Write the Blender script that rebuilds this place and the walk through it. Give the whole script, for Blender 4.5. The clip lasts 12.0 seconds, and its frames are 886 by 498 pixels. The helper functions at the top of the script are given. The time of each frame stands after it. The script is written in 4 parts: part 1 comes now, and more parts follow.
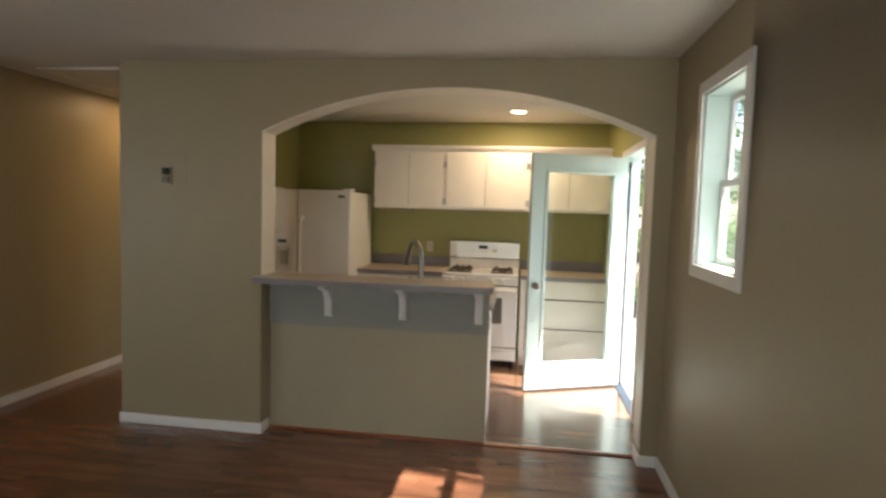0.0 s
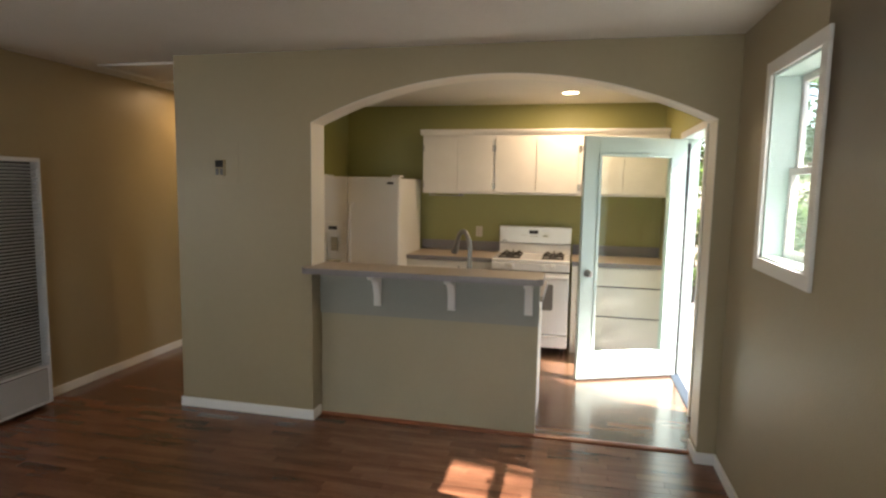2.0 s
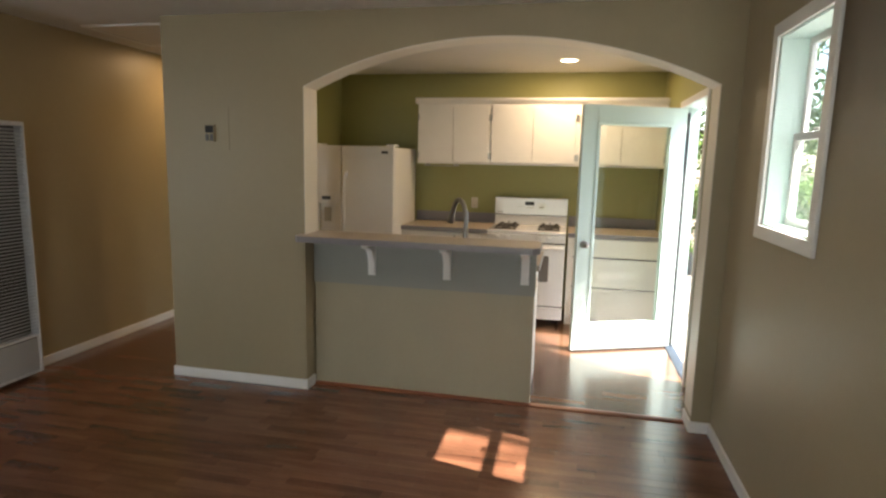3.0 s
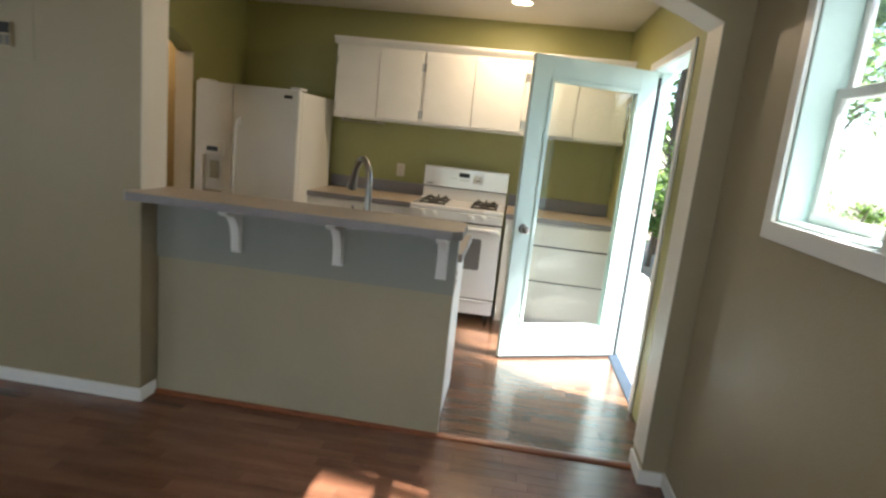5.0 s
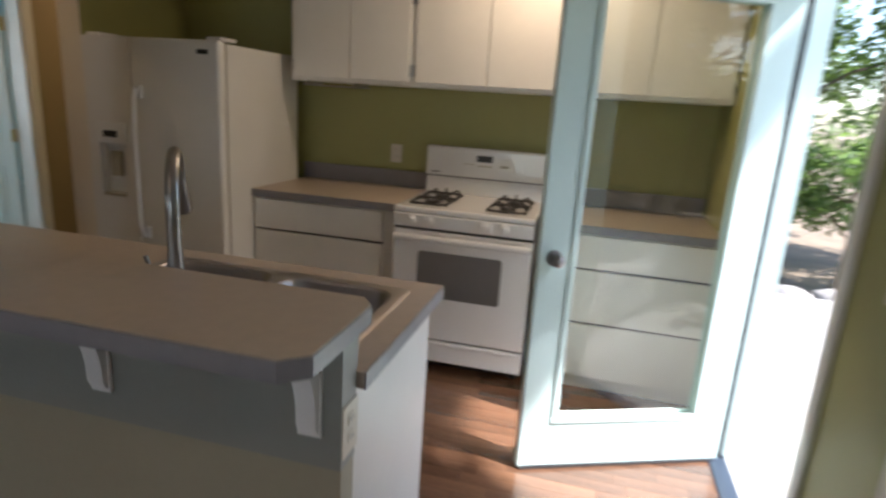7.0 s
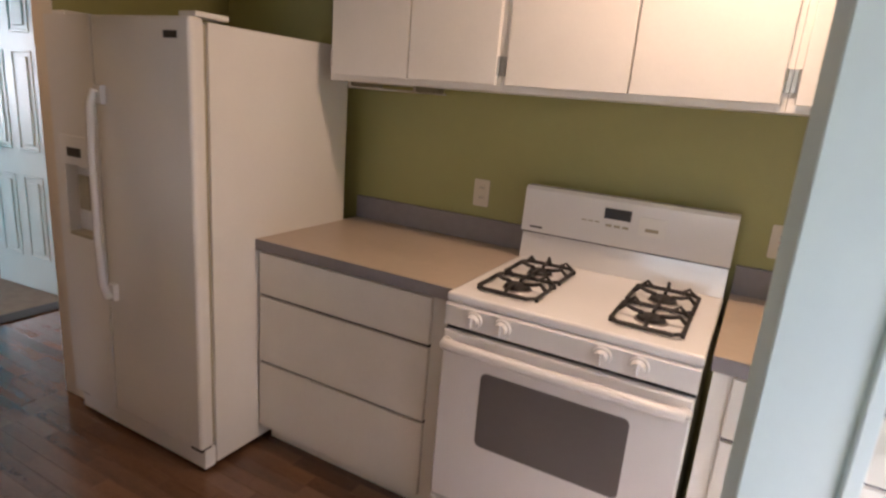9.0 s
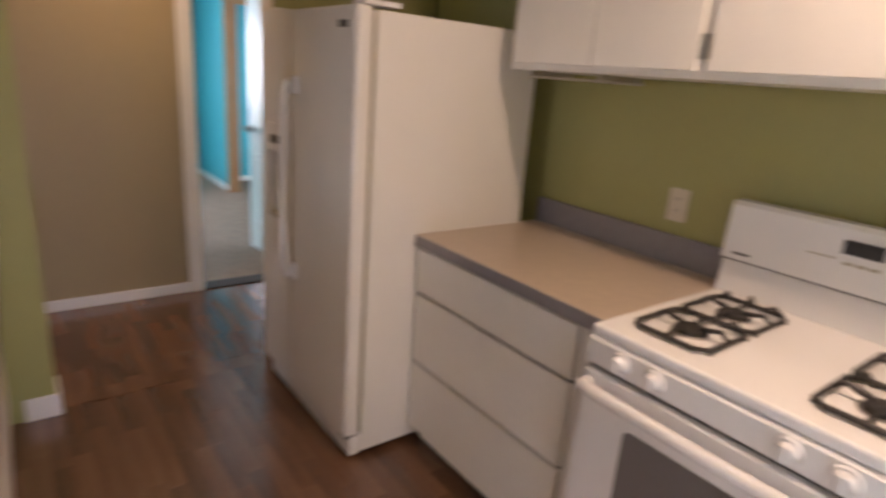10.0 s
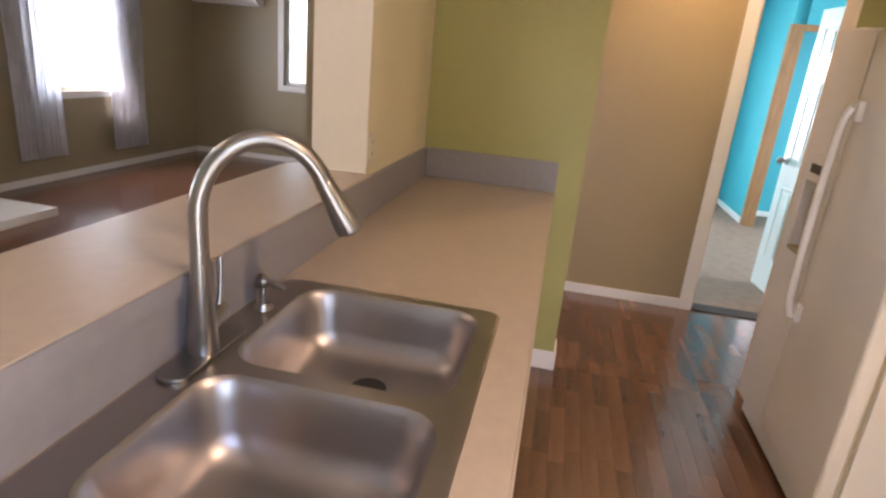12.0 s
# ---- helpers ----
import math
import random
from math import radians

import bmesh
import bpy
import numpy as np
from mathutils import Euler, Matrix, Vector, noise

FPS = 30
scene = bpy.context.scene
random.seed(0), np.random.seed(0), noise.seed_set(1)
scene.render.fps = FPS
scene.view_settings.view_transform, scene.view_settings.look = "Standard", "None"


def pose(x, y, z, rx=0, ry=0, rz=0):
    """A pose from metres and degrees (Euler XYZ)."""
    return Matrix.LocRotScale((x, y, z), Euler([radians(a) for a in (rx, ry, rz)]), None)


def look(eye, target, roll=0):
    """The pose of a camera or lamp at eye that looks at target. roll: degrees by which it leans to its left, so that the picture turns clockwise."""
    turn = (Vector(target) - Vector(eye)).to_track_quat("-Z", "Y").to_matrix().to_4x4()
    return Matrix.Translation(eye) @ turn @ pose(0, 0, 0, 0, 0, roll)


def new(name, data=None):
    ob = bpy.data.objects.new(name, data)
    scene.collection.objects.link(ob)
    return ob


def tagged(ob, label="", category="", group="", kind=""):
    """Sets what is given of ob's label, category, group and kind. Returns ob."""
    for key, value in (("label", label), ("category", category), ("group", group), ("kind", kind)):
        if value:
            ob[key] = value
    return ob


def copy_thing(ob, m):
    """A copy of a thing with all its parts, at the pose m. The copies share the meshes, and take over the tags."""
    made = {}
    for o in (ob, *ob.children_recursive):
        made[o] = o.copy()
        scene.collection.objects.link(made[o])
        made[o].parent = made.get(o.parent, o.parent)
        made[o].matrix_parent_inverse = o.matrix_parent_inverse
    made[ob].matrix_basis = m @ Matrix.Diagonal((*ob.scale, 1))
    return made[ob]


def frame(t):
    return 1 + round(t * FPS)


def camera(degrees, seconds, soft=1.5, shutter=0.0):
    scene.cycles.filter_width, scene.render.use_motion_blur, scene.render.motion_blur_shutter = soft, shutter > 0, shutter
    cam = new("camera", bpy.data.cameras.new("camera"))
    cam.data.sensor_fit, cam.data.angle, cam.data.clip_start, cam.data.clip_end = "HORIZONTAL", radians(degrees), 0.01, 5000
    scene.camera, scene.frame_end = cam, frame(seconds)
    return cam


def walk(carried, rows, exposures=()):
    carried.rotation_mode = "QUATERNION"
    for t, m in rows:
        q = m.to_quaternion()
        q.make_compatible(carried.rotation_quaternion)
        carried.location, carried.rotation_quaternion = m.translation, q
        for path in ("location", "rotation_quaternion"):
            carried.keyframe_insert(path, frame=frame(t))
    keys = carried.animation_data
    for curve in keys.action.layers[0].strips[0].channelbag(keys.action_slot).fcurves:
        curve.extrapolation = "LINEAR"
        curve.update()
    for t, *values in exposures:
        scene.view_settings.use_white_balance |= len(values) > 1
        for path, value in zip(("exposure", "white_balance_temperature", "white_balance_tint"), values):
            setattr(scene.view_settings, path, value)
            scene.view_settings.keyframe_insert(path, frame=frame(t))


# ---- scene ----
# ---- camera ----
LENS = 75.0
PATH = [
    (0, (1.697, -3.590, 1.538), (1.426, -1.613, 1.401), 1.72),
    (0.5, (1.699, -3.568, 1.606), (1.263, -1.618, 1.506), 0.58),
    (1, (1.697, -3.560, 1.608), (1.180, -1.636, 1.430), 0.58),
    (1.5, (1.689, -3.545, 1.608), (1.229, -1.610, 1.405), 0.88),
    (2, (1.699, -3.535, 1.608), (1.259, -1.596, 1.393), 0.98),
    (2.5, (1.662, -3.526, 1.587), (1.261, -1.583, 1.334), 1.17),
    (4.5, (1.758, -2.919, 1.487), (1.266, -1.021, 1.092), 2.58),
    (5, (1.718, -2.512, 1.451), (1.506, -0.559, 1.075), 6.09),
    (5.5, (1.761, -2.094, 1.412), (1.505, -0.152, 1.007), 3.59),
    (6, (1.873, -1.752, 1.512), (1.406, 0.148, 1.096), 2.20),
    (6.5, (1.897, -1.294, 1.488), (1.790, 0.660, 1.074), 4.82),
    (7, (1.918, -0.826, 1.462), (1.451, 1.056, 0.970), 3.72),
    (7.5, (1.891, -0.451, 1.489), (1.104, 1.317, 0.983), 3.69),
    (9.5, (1.690, 0.763, 1.503), (0.678, 2.412, 0.995), 5.57),
    (10, (1.763, 0.889, 1.497), (0.250, 2.064, 0.920), 4.57),
    (10.5, (1.810, 0.890, 1.502), (0.006, 1.524, 0.916), 2.59),
    (11, (1.836, 0.841, 1.518), (-0.064, 1.022, 0.921), 3.09),
    (11.5, (1.852, 0.810, 1.506), (-0.040, 0.564, 0.905), 4.55),
    (12, (1.854, 0.823, 1.457), (-0.016, 0.480, 0.836), 5.35),
]

EXPOSURES = [(0.0, 2.42, 7000, 14), (1.0, 2.56, 6980, 14), (2.5, 2.56, 6980, 14), (4.5, 2.68, 6330, 8), (5.5, 2.36, 6150, 11), (6.0, 2.25, 6250, 15), (6.5, 2.03, 6220, 17), (7.0, 1.85, 6060, 15), (7.5, 2.02, 6100, 20), (9.5, 2.64, 6420, 30), (10.0, 2.75, 6350, 29), (10.5, 3.1, 6550, 29), (11.0, 3.25, 6800, 30), (11.5, 3.38, 6600, 28), (12.0, 3.46, 6500, 26)]
cam = camera(LENS, 12.0, soft=2.4, shutter=0.5)
walk(cam, [(t, look(eye, target, roll)) for t, eye, target, roll in PATH], EXPOSURES)

# ---- world, sun, lamps ----
SUN_WAY = Vector((-1.30, 0.30, -1.66)).normalized()
world = bpy.data.worlds.new("sky")
scene.world = world
world.use_nodes = True
wn = world.node_tree.nodes
sky = wn.new("ShaderNodeTexSky")
sky.sky_type, sky.sun_disc = "NISHITA", False
sky.sun_elevation = math.asin(-SUN_WAY.z)
sky.sun_rotation = math.atan2(-SUN_WAY.x, -SUN_WAY.y)
world.node_tree.links.new(sky.outputs["Color"], wn["Background"].inputs["Color"])
wn["Background"].inputs["Strength"].default_value = 0.15


def lamp(name, kind, m, power, colour, size=0.1, size_y=0.0, angle=0.0):
    data = bpy.data.lights.new(name, kind)
    data.energy, data.color = power, colour
    if kind == "AREA":
        data.shape, data.size = "RECTANGLE" if size_y else "DISK", size
        if size_y:
            data.size_y = size_y
    elif kind == "SUN":
        data.angle = radians(angle)
    else:
        data.shadow_soft_size = size
    ob = new(name, data)
    ob.matrix_world = m
    return ob


lamp("sun", "SUN", look((0, 0, 0), SUN_WAY), 5.0, (1.0, 0.97, 0.93), angle=0.5)
WARM = (1.0, 0.74, 0.48)
lamp("kitchen_downlight_glow", "AREA", look((1.617, 2.04, 2.474), (1.617, 2.04, 0)), 3.0, WARM, 0.13)
lamp("living_downlight_glow", "AREA", look((0.655, -1.256, 2.447), (0.655, -1.256, 0)), 0.4, WARM, 0.13)
lamp("hall_downlight_glow", "AREA", look((-1.62, 1.45, 2.447), (-1.62, 1.45, 0)), 1.05, (1.0, 0.66, 0.34), 0.13)
lamp("hall_far_downlight_glow", "AREA", look((-1.55, 3.30, 2.447), (-1.55, 3.30, 0)), 1.3, (1.0, 0.66, 0.34), 0.13)
DAY = (0.86, 0.95, 1.0)
lamp("front_window_daylight", "AREA", look((-3.2, -4.13, 1.3), (-3.0, 0.0, 0.4)), 5, DAY, 1.0, 1.2)
lamp("living_window_daylight", "AREA", look((0.9, -4.87, 1.55), (0.9, 0.0, 0.9)), 2.7, DAY, 1.7, 1.2)
lamp("bedroom_window_daylight", "AREA", look((-6.55, 0.45, 1.45), (-3.0, 1.6, 0.9)), 14, (0.95, 0.98, 1.0), 1.5, 1.2)
# Fill light added beyond an assumed north window to brighten the closet.
lamp("bedroom_north_fill", "AREA", look((-3.2, 5.62, 1.5), (-4.2, 3.0, 1.0)), 10.5, (0.95, 0.98, 1.0), 1.0, 1.2)


# ---- materials ----
def shade(name, colour, rough=0.6, metal=0.0, vary=0.12, scale=4.0, bump=0.0, bump_scale=80.0, dark=None, coat=0.0, stretch=(1, 1, 1), island=0.0, piece=0.0):
    """Two scales of colour change and a fine relief over a base colour."""
    m = bpy.data.materials.new(name)
    m.use_nodes = True
    n, link = m.node_tree.nodes, m.node_tree.links.new
    b = n["Principled BSDF"]
    b.inputs["Roughness"].default_value, b.inputs["Metallic"].default_value = rough, metal
    b.inputs["Coat Weight"].default_value = coat
    co, mp = n.new("ShaderNodeTexCoord"), n.new("ShaderNodeMapping")
    mp.inputs["Scale"].default_value = stretch
    link(co.outputs["Object"], mp.inputs["Vector"])
    big, fine = n.new("ShaderNodeTexNoise"), n.new("ShaderNodeTexNoise")
    big.inputs["Scale"].default_value, fine.inputs["Scale"].default_value = scale, scale * 14
    big.inputs["Detail"].default_value, fine.inputs["Detail"].default_value = 4, 3
    for t in (big, fine):
        link(mp.outputs["Vector"], t.inputs["Vector"])
    add = n.new("ShaderNodeMath")
    add.operation = "ADD"
    half = n.new("ShaderNodeMath")
    half.operation = "MULTIPLY"
    half.inputs[1].default_value = 0.5
    link(fine.outputs["Fac"], half.inputs[0])
    link(big.outputs["Fac"], add.inputs[0])
    link(half.outputs[0], add.inputs[1])
    last = add
    if island or piece:
        src = n.new("ShaderNodeNewGeometry") if island else n.new("ShaderNodeObjectInfo")
        gain = n.new("ShaderNodeMath")
        gain.operation = "MULTIPLY_ADD"
        gain.inputs[1].default_value, gain.inputs[2].default_value = (island or piece), -0.5 * (island or piece)
        link(src.outputs["Random Per Island" if island else "Random"], gain.inputs[0])
        more = n.new("ShaderNodeMath")
        more.operation = "ADD"
        link(add.outputs[0], more.inputs[0])
        link(gain.outputs[0], more.inputs[1])
        last = more
    ramp = n.new("ShaderNodeMapRange")
    ramp.inputs["From Min"].default_value, ramp.inputs["From Max"].default_value = 0.35, 1.15
    link(last.outputs[0], ramp.inputs["Value"])
    mix = n.new("ShaderNodeMix")
    mix.data_type = "RGBA"
    lo = dark or tuple(c * (1 - vary) for c in colour)
    hi = tuple(min(1.0, c * (1 + vary)) for c in colour)
    mix.inputs["A"].default_value, mix.inputs["B"].default_value = (*lo, 1), (*hi, 1)
    link(ramp.outputs[0], mix.inputs["Factor"])
    link(mix.outputs["Result"], b.inputs["Base Color"])
    if bump:
        rel, bp = n.new("ShaderNodeTexNoise"), n.new("ShaderNodeBump")
        rel.inputs["Scale"].default_value = bump_scale
        rel.inputs["Detail"].default_value = 3
        bp.inputs["Strength"].default_value, bp.inputs["Distance"].default_value = bump, 0.01
        link(mp.outputs["Vector"], rel.inputs["Vector"])
        link(rel.outputs["Fac"], bp.inputs["Height"])
        link(bp.outputs["Normal"], b.inputs["Normal"])
    rr = n.new("ShaderNodeMapRange")
    rr.inputs["To Min"].default_value, rr.inputs["To Max"].default_value = max(0.02, rough * 0.85), min(1.0, rough * 1.15)
    link(big.outputs["Fac"], rr.inputs["Value"])
    link(rr.outputs[0], b.inputs["Roughness"])
    return m


def glass(name, tint=(0.93, 0.98, 0.95)):
    m = bpy.data.materials.new(name)
    m.use_nodes = True
    b = m.node_tree.nodes["Principled BSDF"]
    b.inputs["Base Color"].default_value = (*tint, 1)
    b.inputs["Transmission Weight"].default_value = 1.0
    b.inputs["Roughness"].default_value, b.inputs["IOR"].default_value = 0.0, 1.45
    return m


def glow(name, colour, strength):
    m = bpy.data.materials.new(name)
    m.use_nodes = True
    b = m.node_tree.nodes["Principled BSDF"]
    b.inputs["Emission Color"].default_value, b.inputs["Emission Strength"].default_value = (*colour, 1), strength
    return m


M_TAUPE = shade("taupe_wall_paint", (0.345, 0.288, 0.182), 0.44, vary=0.05, scale=1.5, bump=0.12, bump_scale=120)
M_TAN = shade("tan_wall_paint", (0.36, 0.285, 0.165), 0.40, vary=0.05, scale=1.5, bump=0.12, bump_scale=120)
M_GREEN = shade("olive_green_wall_paint", (0.350, 0.340, 0.125), 0.5, vary=0.05, scale=1.5, bump=0.12, bump_scale=120)
M_CREAM = shade("cream_wall_paint", (0.70, 0.62, 0.42), 0.5, vary=0.05, scale=1.5, bump=0.12, bump_scale=120)
M_TEAL = shade("teal_wall_paint", (0.03, 0.42, 0.50), 0.5, vary=0.05, scale=1.5, bump=0.1, bump_scale=120)
M_CEIL = shade("white_ceiling_paint", (0.72, 0.69, 0.64), 0.85, vary=0.05, scale=2, bump=0.35, bump_scale=60)
M_TRIM = shade("white_gloss_trim", (0.80, 0.79, 0.76), 0.35, vary=0.04, scale=5, bump=0.05, bump_scale=60)
M_JAMB = shade("warm_white_arch_paint", (0.78, 0.72, 0.62), 0.45, vary=0.04, scale=3, bump=0.1, bump_scale=110)
M_GREY = shade("grey_painted_panel", (0.37, 0.328, 0.230), 0.5, vary=0.05, scale=3, bump=0.12, bump_scale=120)
M_CAB = shade("white_cabinet_paint", (0.80, 0.77, 0.71), 0.38, vary=0.04, scale=6, bump=0.06, bump_scale=50)
M_DARKGAP = shade("dark_gap", (0.03, 0.03, 0.03), 0.8, vary=0.2)
M_LAM = shade("speckled_beige_laminate", (0.45, 0.365, 0.285), 0.32, vary=0.10, scale=30, bump=0.04, bump_scale=300)
M_LAMEDGE = shade("grey_mauve_laminate_edge", (0.25, 0.235, 0.245), 0.35, vary=0.10, scale=30, bump=0.04, bump_scale=300)
M_ENAMEL = shade("white_enamel", (0.80, 0.79, 0.78), 0.14, vary=0.02, scale=4, coat=0.4)
M_FRIDGE = shade("textured_white_fridge_shell", (0.76, 0.74, 0.70), 0.33, vary=0.03, scale=4, bump=0.12, bump_scale=400)
M_IRON = shade("black_cast_iron", (0.025, 0.022, 0.02), 0.6, vary=0.3, scale=20, bump=0.2, bump_scale=200)
M_BLACK = shade("black_plastic", (0.02, 0.02, 0.02), 0.3, vary=0.2)
M_OVENGLASS = shade("grey_oven_glass", (0.16, 0.15, 0.145), 0.08, vary=0.05, coat=0.5)
M_STEEL = shade("brushed_steel", (0.40, 0.37, 0.36), 0.36, metal=1.0, vary=0.04, scale=3)
M_NICKEL = shade("brushed_nickel", (0.34, 0.325, 0.31), 0.30, metal=1.0, vary=0.05, scale=10)
M_CHROME = shade("worn_chrome_hinge", (0.50, 0.49, 0.47), 0.3, metal=1.0, vary=0.15, scale=30)
M_BRASS = shade("brass_hinge", (0.55, 0.38, 0.15), 0.35, metal=1.0, vary=0.1, scale=20)
M_PLATE = shade("ivory_plastic", (0.66, 0.60, 0.48), 0.4, vary=0.03)
M_WHITEPLASTIC = shade("white_plastic", (0.78, 0.77, 0.74), 0.4, vary=0.03)
M_DOOR = shade("white_door_paint", (0.76, 0.79, 0.76), 0.32, vary=0.03, scale=4, bump=0.05, bump_scale=60)
# Pale aqua door paint, pushed further to hold the cyan of the daylight.
M_AQUA = shade("pale_aqua_paint_daylight_tint", (0.61, 0.755, 0.715), 0.32, vary=0.03, scale=4, bump=0.05, bump_scale=60)
M_GLASS = glass("clear_pane")
M_FLOOR = shade("walnut_laminate", (0.170, 0.074, 0.040), 0.22, vary=0.30, scale=2.2, bump=0.02, bump_scale=30, dark=(0.078, 0.030, 0.016), stretch=(1.2, 7, 1), island=0.4)
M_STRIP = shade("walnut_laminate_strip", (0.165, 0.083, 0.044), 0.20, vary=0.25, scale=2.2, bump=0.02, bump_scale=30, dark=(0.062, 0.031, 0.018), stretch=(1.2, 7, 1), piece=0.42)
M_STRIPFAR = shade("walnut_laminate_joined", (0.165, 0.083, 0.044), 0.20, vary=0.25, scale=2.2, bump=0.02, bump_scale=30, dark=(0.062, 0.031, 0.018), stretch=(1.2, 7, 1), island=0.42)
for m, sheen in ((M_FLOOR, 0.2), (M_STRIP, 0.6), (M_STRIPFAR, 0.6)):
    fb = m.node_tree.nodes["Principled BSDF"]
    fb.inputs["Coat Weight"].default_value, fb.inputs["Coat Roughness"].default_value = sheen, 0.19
M_REDWOOD = shade("reddish_wood_strip", (0.23, 0.075, 0.03), 0.3, vary=0.25, scale=6, stretch=(1, 8, 1), bump=0.04)
M_CARPET = shade("grey_brown_carpet", (0.27, 0.20, 0.145), 0.95, vary=0.25, scale=12, bump=0.8, bump_scale=350)
M_OAK = shade("oak_trim", (0.36, 0.17, 0.07), 0.4, vary=0.25, scale=5, stretch=(6, 6, 1))
M_CURTAIN = shade("grey_lace_curtain", (0.78, 0.75, 0.76), 0.9, vary=0.30, scale=9, bump=0.3, bump_scale=90)
cn = M_CURTAIN.node_tree.nodes
sheer, both = cn.new("ShaderNodeBsdfTranslucent"), cn.new("ShaderNodeMixShader")
sheer.inputs["Color"].default_value, both.inputs["Fac"].default_value = (0.80, 0.82, 0.86, 1), 0.55
M_CURTAIN.node_tree.links.new(cn["Principled BSDF"].outputs[0], both.inputs[1])
M_CURTAIN.node_tree.links.new(sheer.outputs[0], both.inputs[2])
M_CURTAIN.node_tree.links.new(both.outputs[0], cn["Material Output"].inputs["Surface"])
M_LEAF = shade("green_leaves", (0.11, 0.17, 0.06), 0.5, vary=0.5, scale=3, island=0.6)
for m, tint, share in ((M_LEAF, (0.22, 0.34, 0.08, 1), 0.5),):
    ln = m.node_tree.nodes
    thin, mixed = ln.new("ShaderNodeBsdfTranslucent"), ln.new("ShaderNodeMixShader")
    thin.inputs["Color"].default_value, mixed.inputs["Fac"].default_value = tint, share
    m.node_tree.links.new(ln["Principled BSDF"].outputs[0], mixed.inputs[1])
    m.node_tree.links.new(thin.outputs[0], mixed.inputs[2])
    m.node_tree.links.new(mixed.outputs[0], ln["Material Output"].inputs["Surface"])
M_BARK = shade("brown_bark", (0.12, 0.085, 0.06), 0.9, vary=0.4, scale=12, bump=0.8, bump_scale=40)
M_CONCRETE = shade("pale_concrete", (0.43, 0.415, 0.38), 0.85, vary=0.2, scale=3, bump=0.4, bump_scale=90)
M_SOIL = shade("dry_leafy_soil", (0.20, 0.15, 0.10), 0.95, vary=0.4, scale=3, bump=0.8, bump_scale=40)
M_FENCE = shade("weathered_fence_board", (0.22, 0.16, 0.11), 0.85, vary=0.3, scale=4, stretch=(8, 8, 1), bump=0.4, piece=0.4)
M_STONE = shade("grey_garden_stone", (0.28, 0.26, 0.24), 0.9, vary=0.25, scale=6, bump=0.6, bump_scale=25)
M_RED = shade("red_indicator", (0.5, 0.05, 0.03), 0.4)
M_CANGLOW = glow("lit_downlight_lens", (1.0, 0.82, 0.55), 5.0)


# ---- building helpers ----
def box(bm, x0, y0, z0, x1, y1, z1, bevel=0.0, seg=2):
    """A box between two corners, its edges rounded by bevel."""
    r = bmesh.ops.create_cube(bm, size=1.0, matrix=Matrix.LocRotScale(((x0 + x1) / 2, (y0 + y1) / 2, (z0 + z1) / 2), None, (abs(x1 - x0), abs(y1 - y0), abs(z1 - z0))))
    if bevel:
        es = list({e for v in r["verts"] for e in v.link_edges})
        bmesh.ops.bevel(bm, geom=es, offset=bevel, segments=seg, profile=0.6, affect="EDGES")
    return bm


def boxm(x0, y0, z0, x1, y1, z1, bevel=0.0, seg=2):
    return box(bmesh.new(), x0, y0, z0, x1, y1, z1, bevel, seg)


def cyl(bm, a, b, r0, r1=None, seg=20, caps=True):
    """A round bar from a to b."""
    a, b = Vector(a), Vector(b)
    d = b - a
    m = Matrix.Translation((a + b) / 2) @ d.to_track_quat("Z", "Y").to_matrix().to_4x4()
    bmesh.ops.create_cone(bm, cap_ends=caps, segments=seg, radius1=r0, radius2=r0 if r1 is None else r1, depth=d.length, matrix=m)
    return bm


def tube(bm, pts, radii, seg=16):
    """A bent round bar through points, of changing radius, with closed ends."""
    rings = []
    pts = [Vector(p) for p in pts]
    up = Vector((0.123, 0.95, 0.28)).normalized()
    for i, p in enumerate(pts):
        d = (pts[min(i + 1, len(pts) - 1)] - pts[max(i - 1, 0)]).normalized()
        u = (up - d * up.dot(d)).normalized()
        v = d.cross(u)
        r = radii[i] if isinstance(radii, (list, tuple)) else radii
        rings.append([bm.verts.new(p + r * (math.cos(2 * math.pi * k / seg) * u + math.sin(2 * math.pi * k / seg) * v)) for k in range(seg)])
    for a, b in zip(rings, rings[1:]):
        for k in range(seg):
            bm.faces.new((a[k], a[(k + 1) % seg], b[(k + 1) % seg], b[k]))
    bm.faces.new(rings[0][::-1])
    bm.faces.new(rings[-1])
    return bm


def slab(bm, outline, low, high, axis="z", bevel=0.0):
    """An outline in a plane, made solid between two heights along an axis."""
    def put(u, v, w):
        return {"z": (u, v, w), "y": (u, w, v), "x": (w, u, v)}[axis]
    bot = [bm.verts.new(put(u, v, low)) for u, v in outline]
    top = [bm.verts.new(put(u, v, high)) for u, v in outline]
    n = len(outline)
    fs = [bm.faces.new(bot[::-1]), bm.faces.new(top)]
    for i in range(n):
        fs.append(bm.faces.new((bot[i], bot[(i + 1) % n], top[(i + 1) % n], top[i])))
    bmesh.ops.recalc_face_normals(bm, faces=fs)
    if bevel:
        es = list({e for f in fs[:2] for e in f.edges})
        bmesh.ops.bevel(bm, geom=es, offset=bevel, segments=2, profile=0.6, affect="EDGES")
    return bm


def mesh_of(name, bm, material, smooth=True):
    me = bpy.data.meshes.new(name)
    bmesh.ops.recalc_face_normals(bm, faces=bm.faces)
    bm.to_mesh(me)
    bm.free()
    me.materials.append(material)
    if smooth:
        me.shade_smooth()
        me.set_sharp_from_angle(angle=radians(38))
    return me


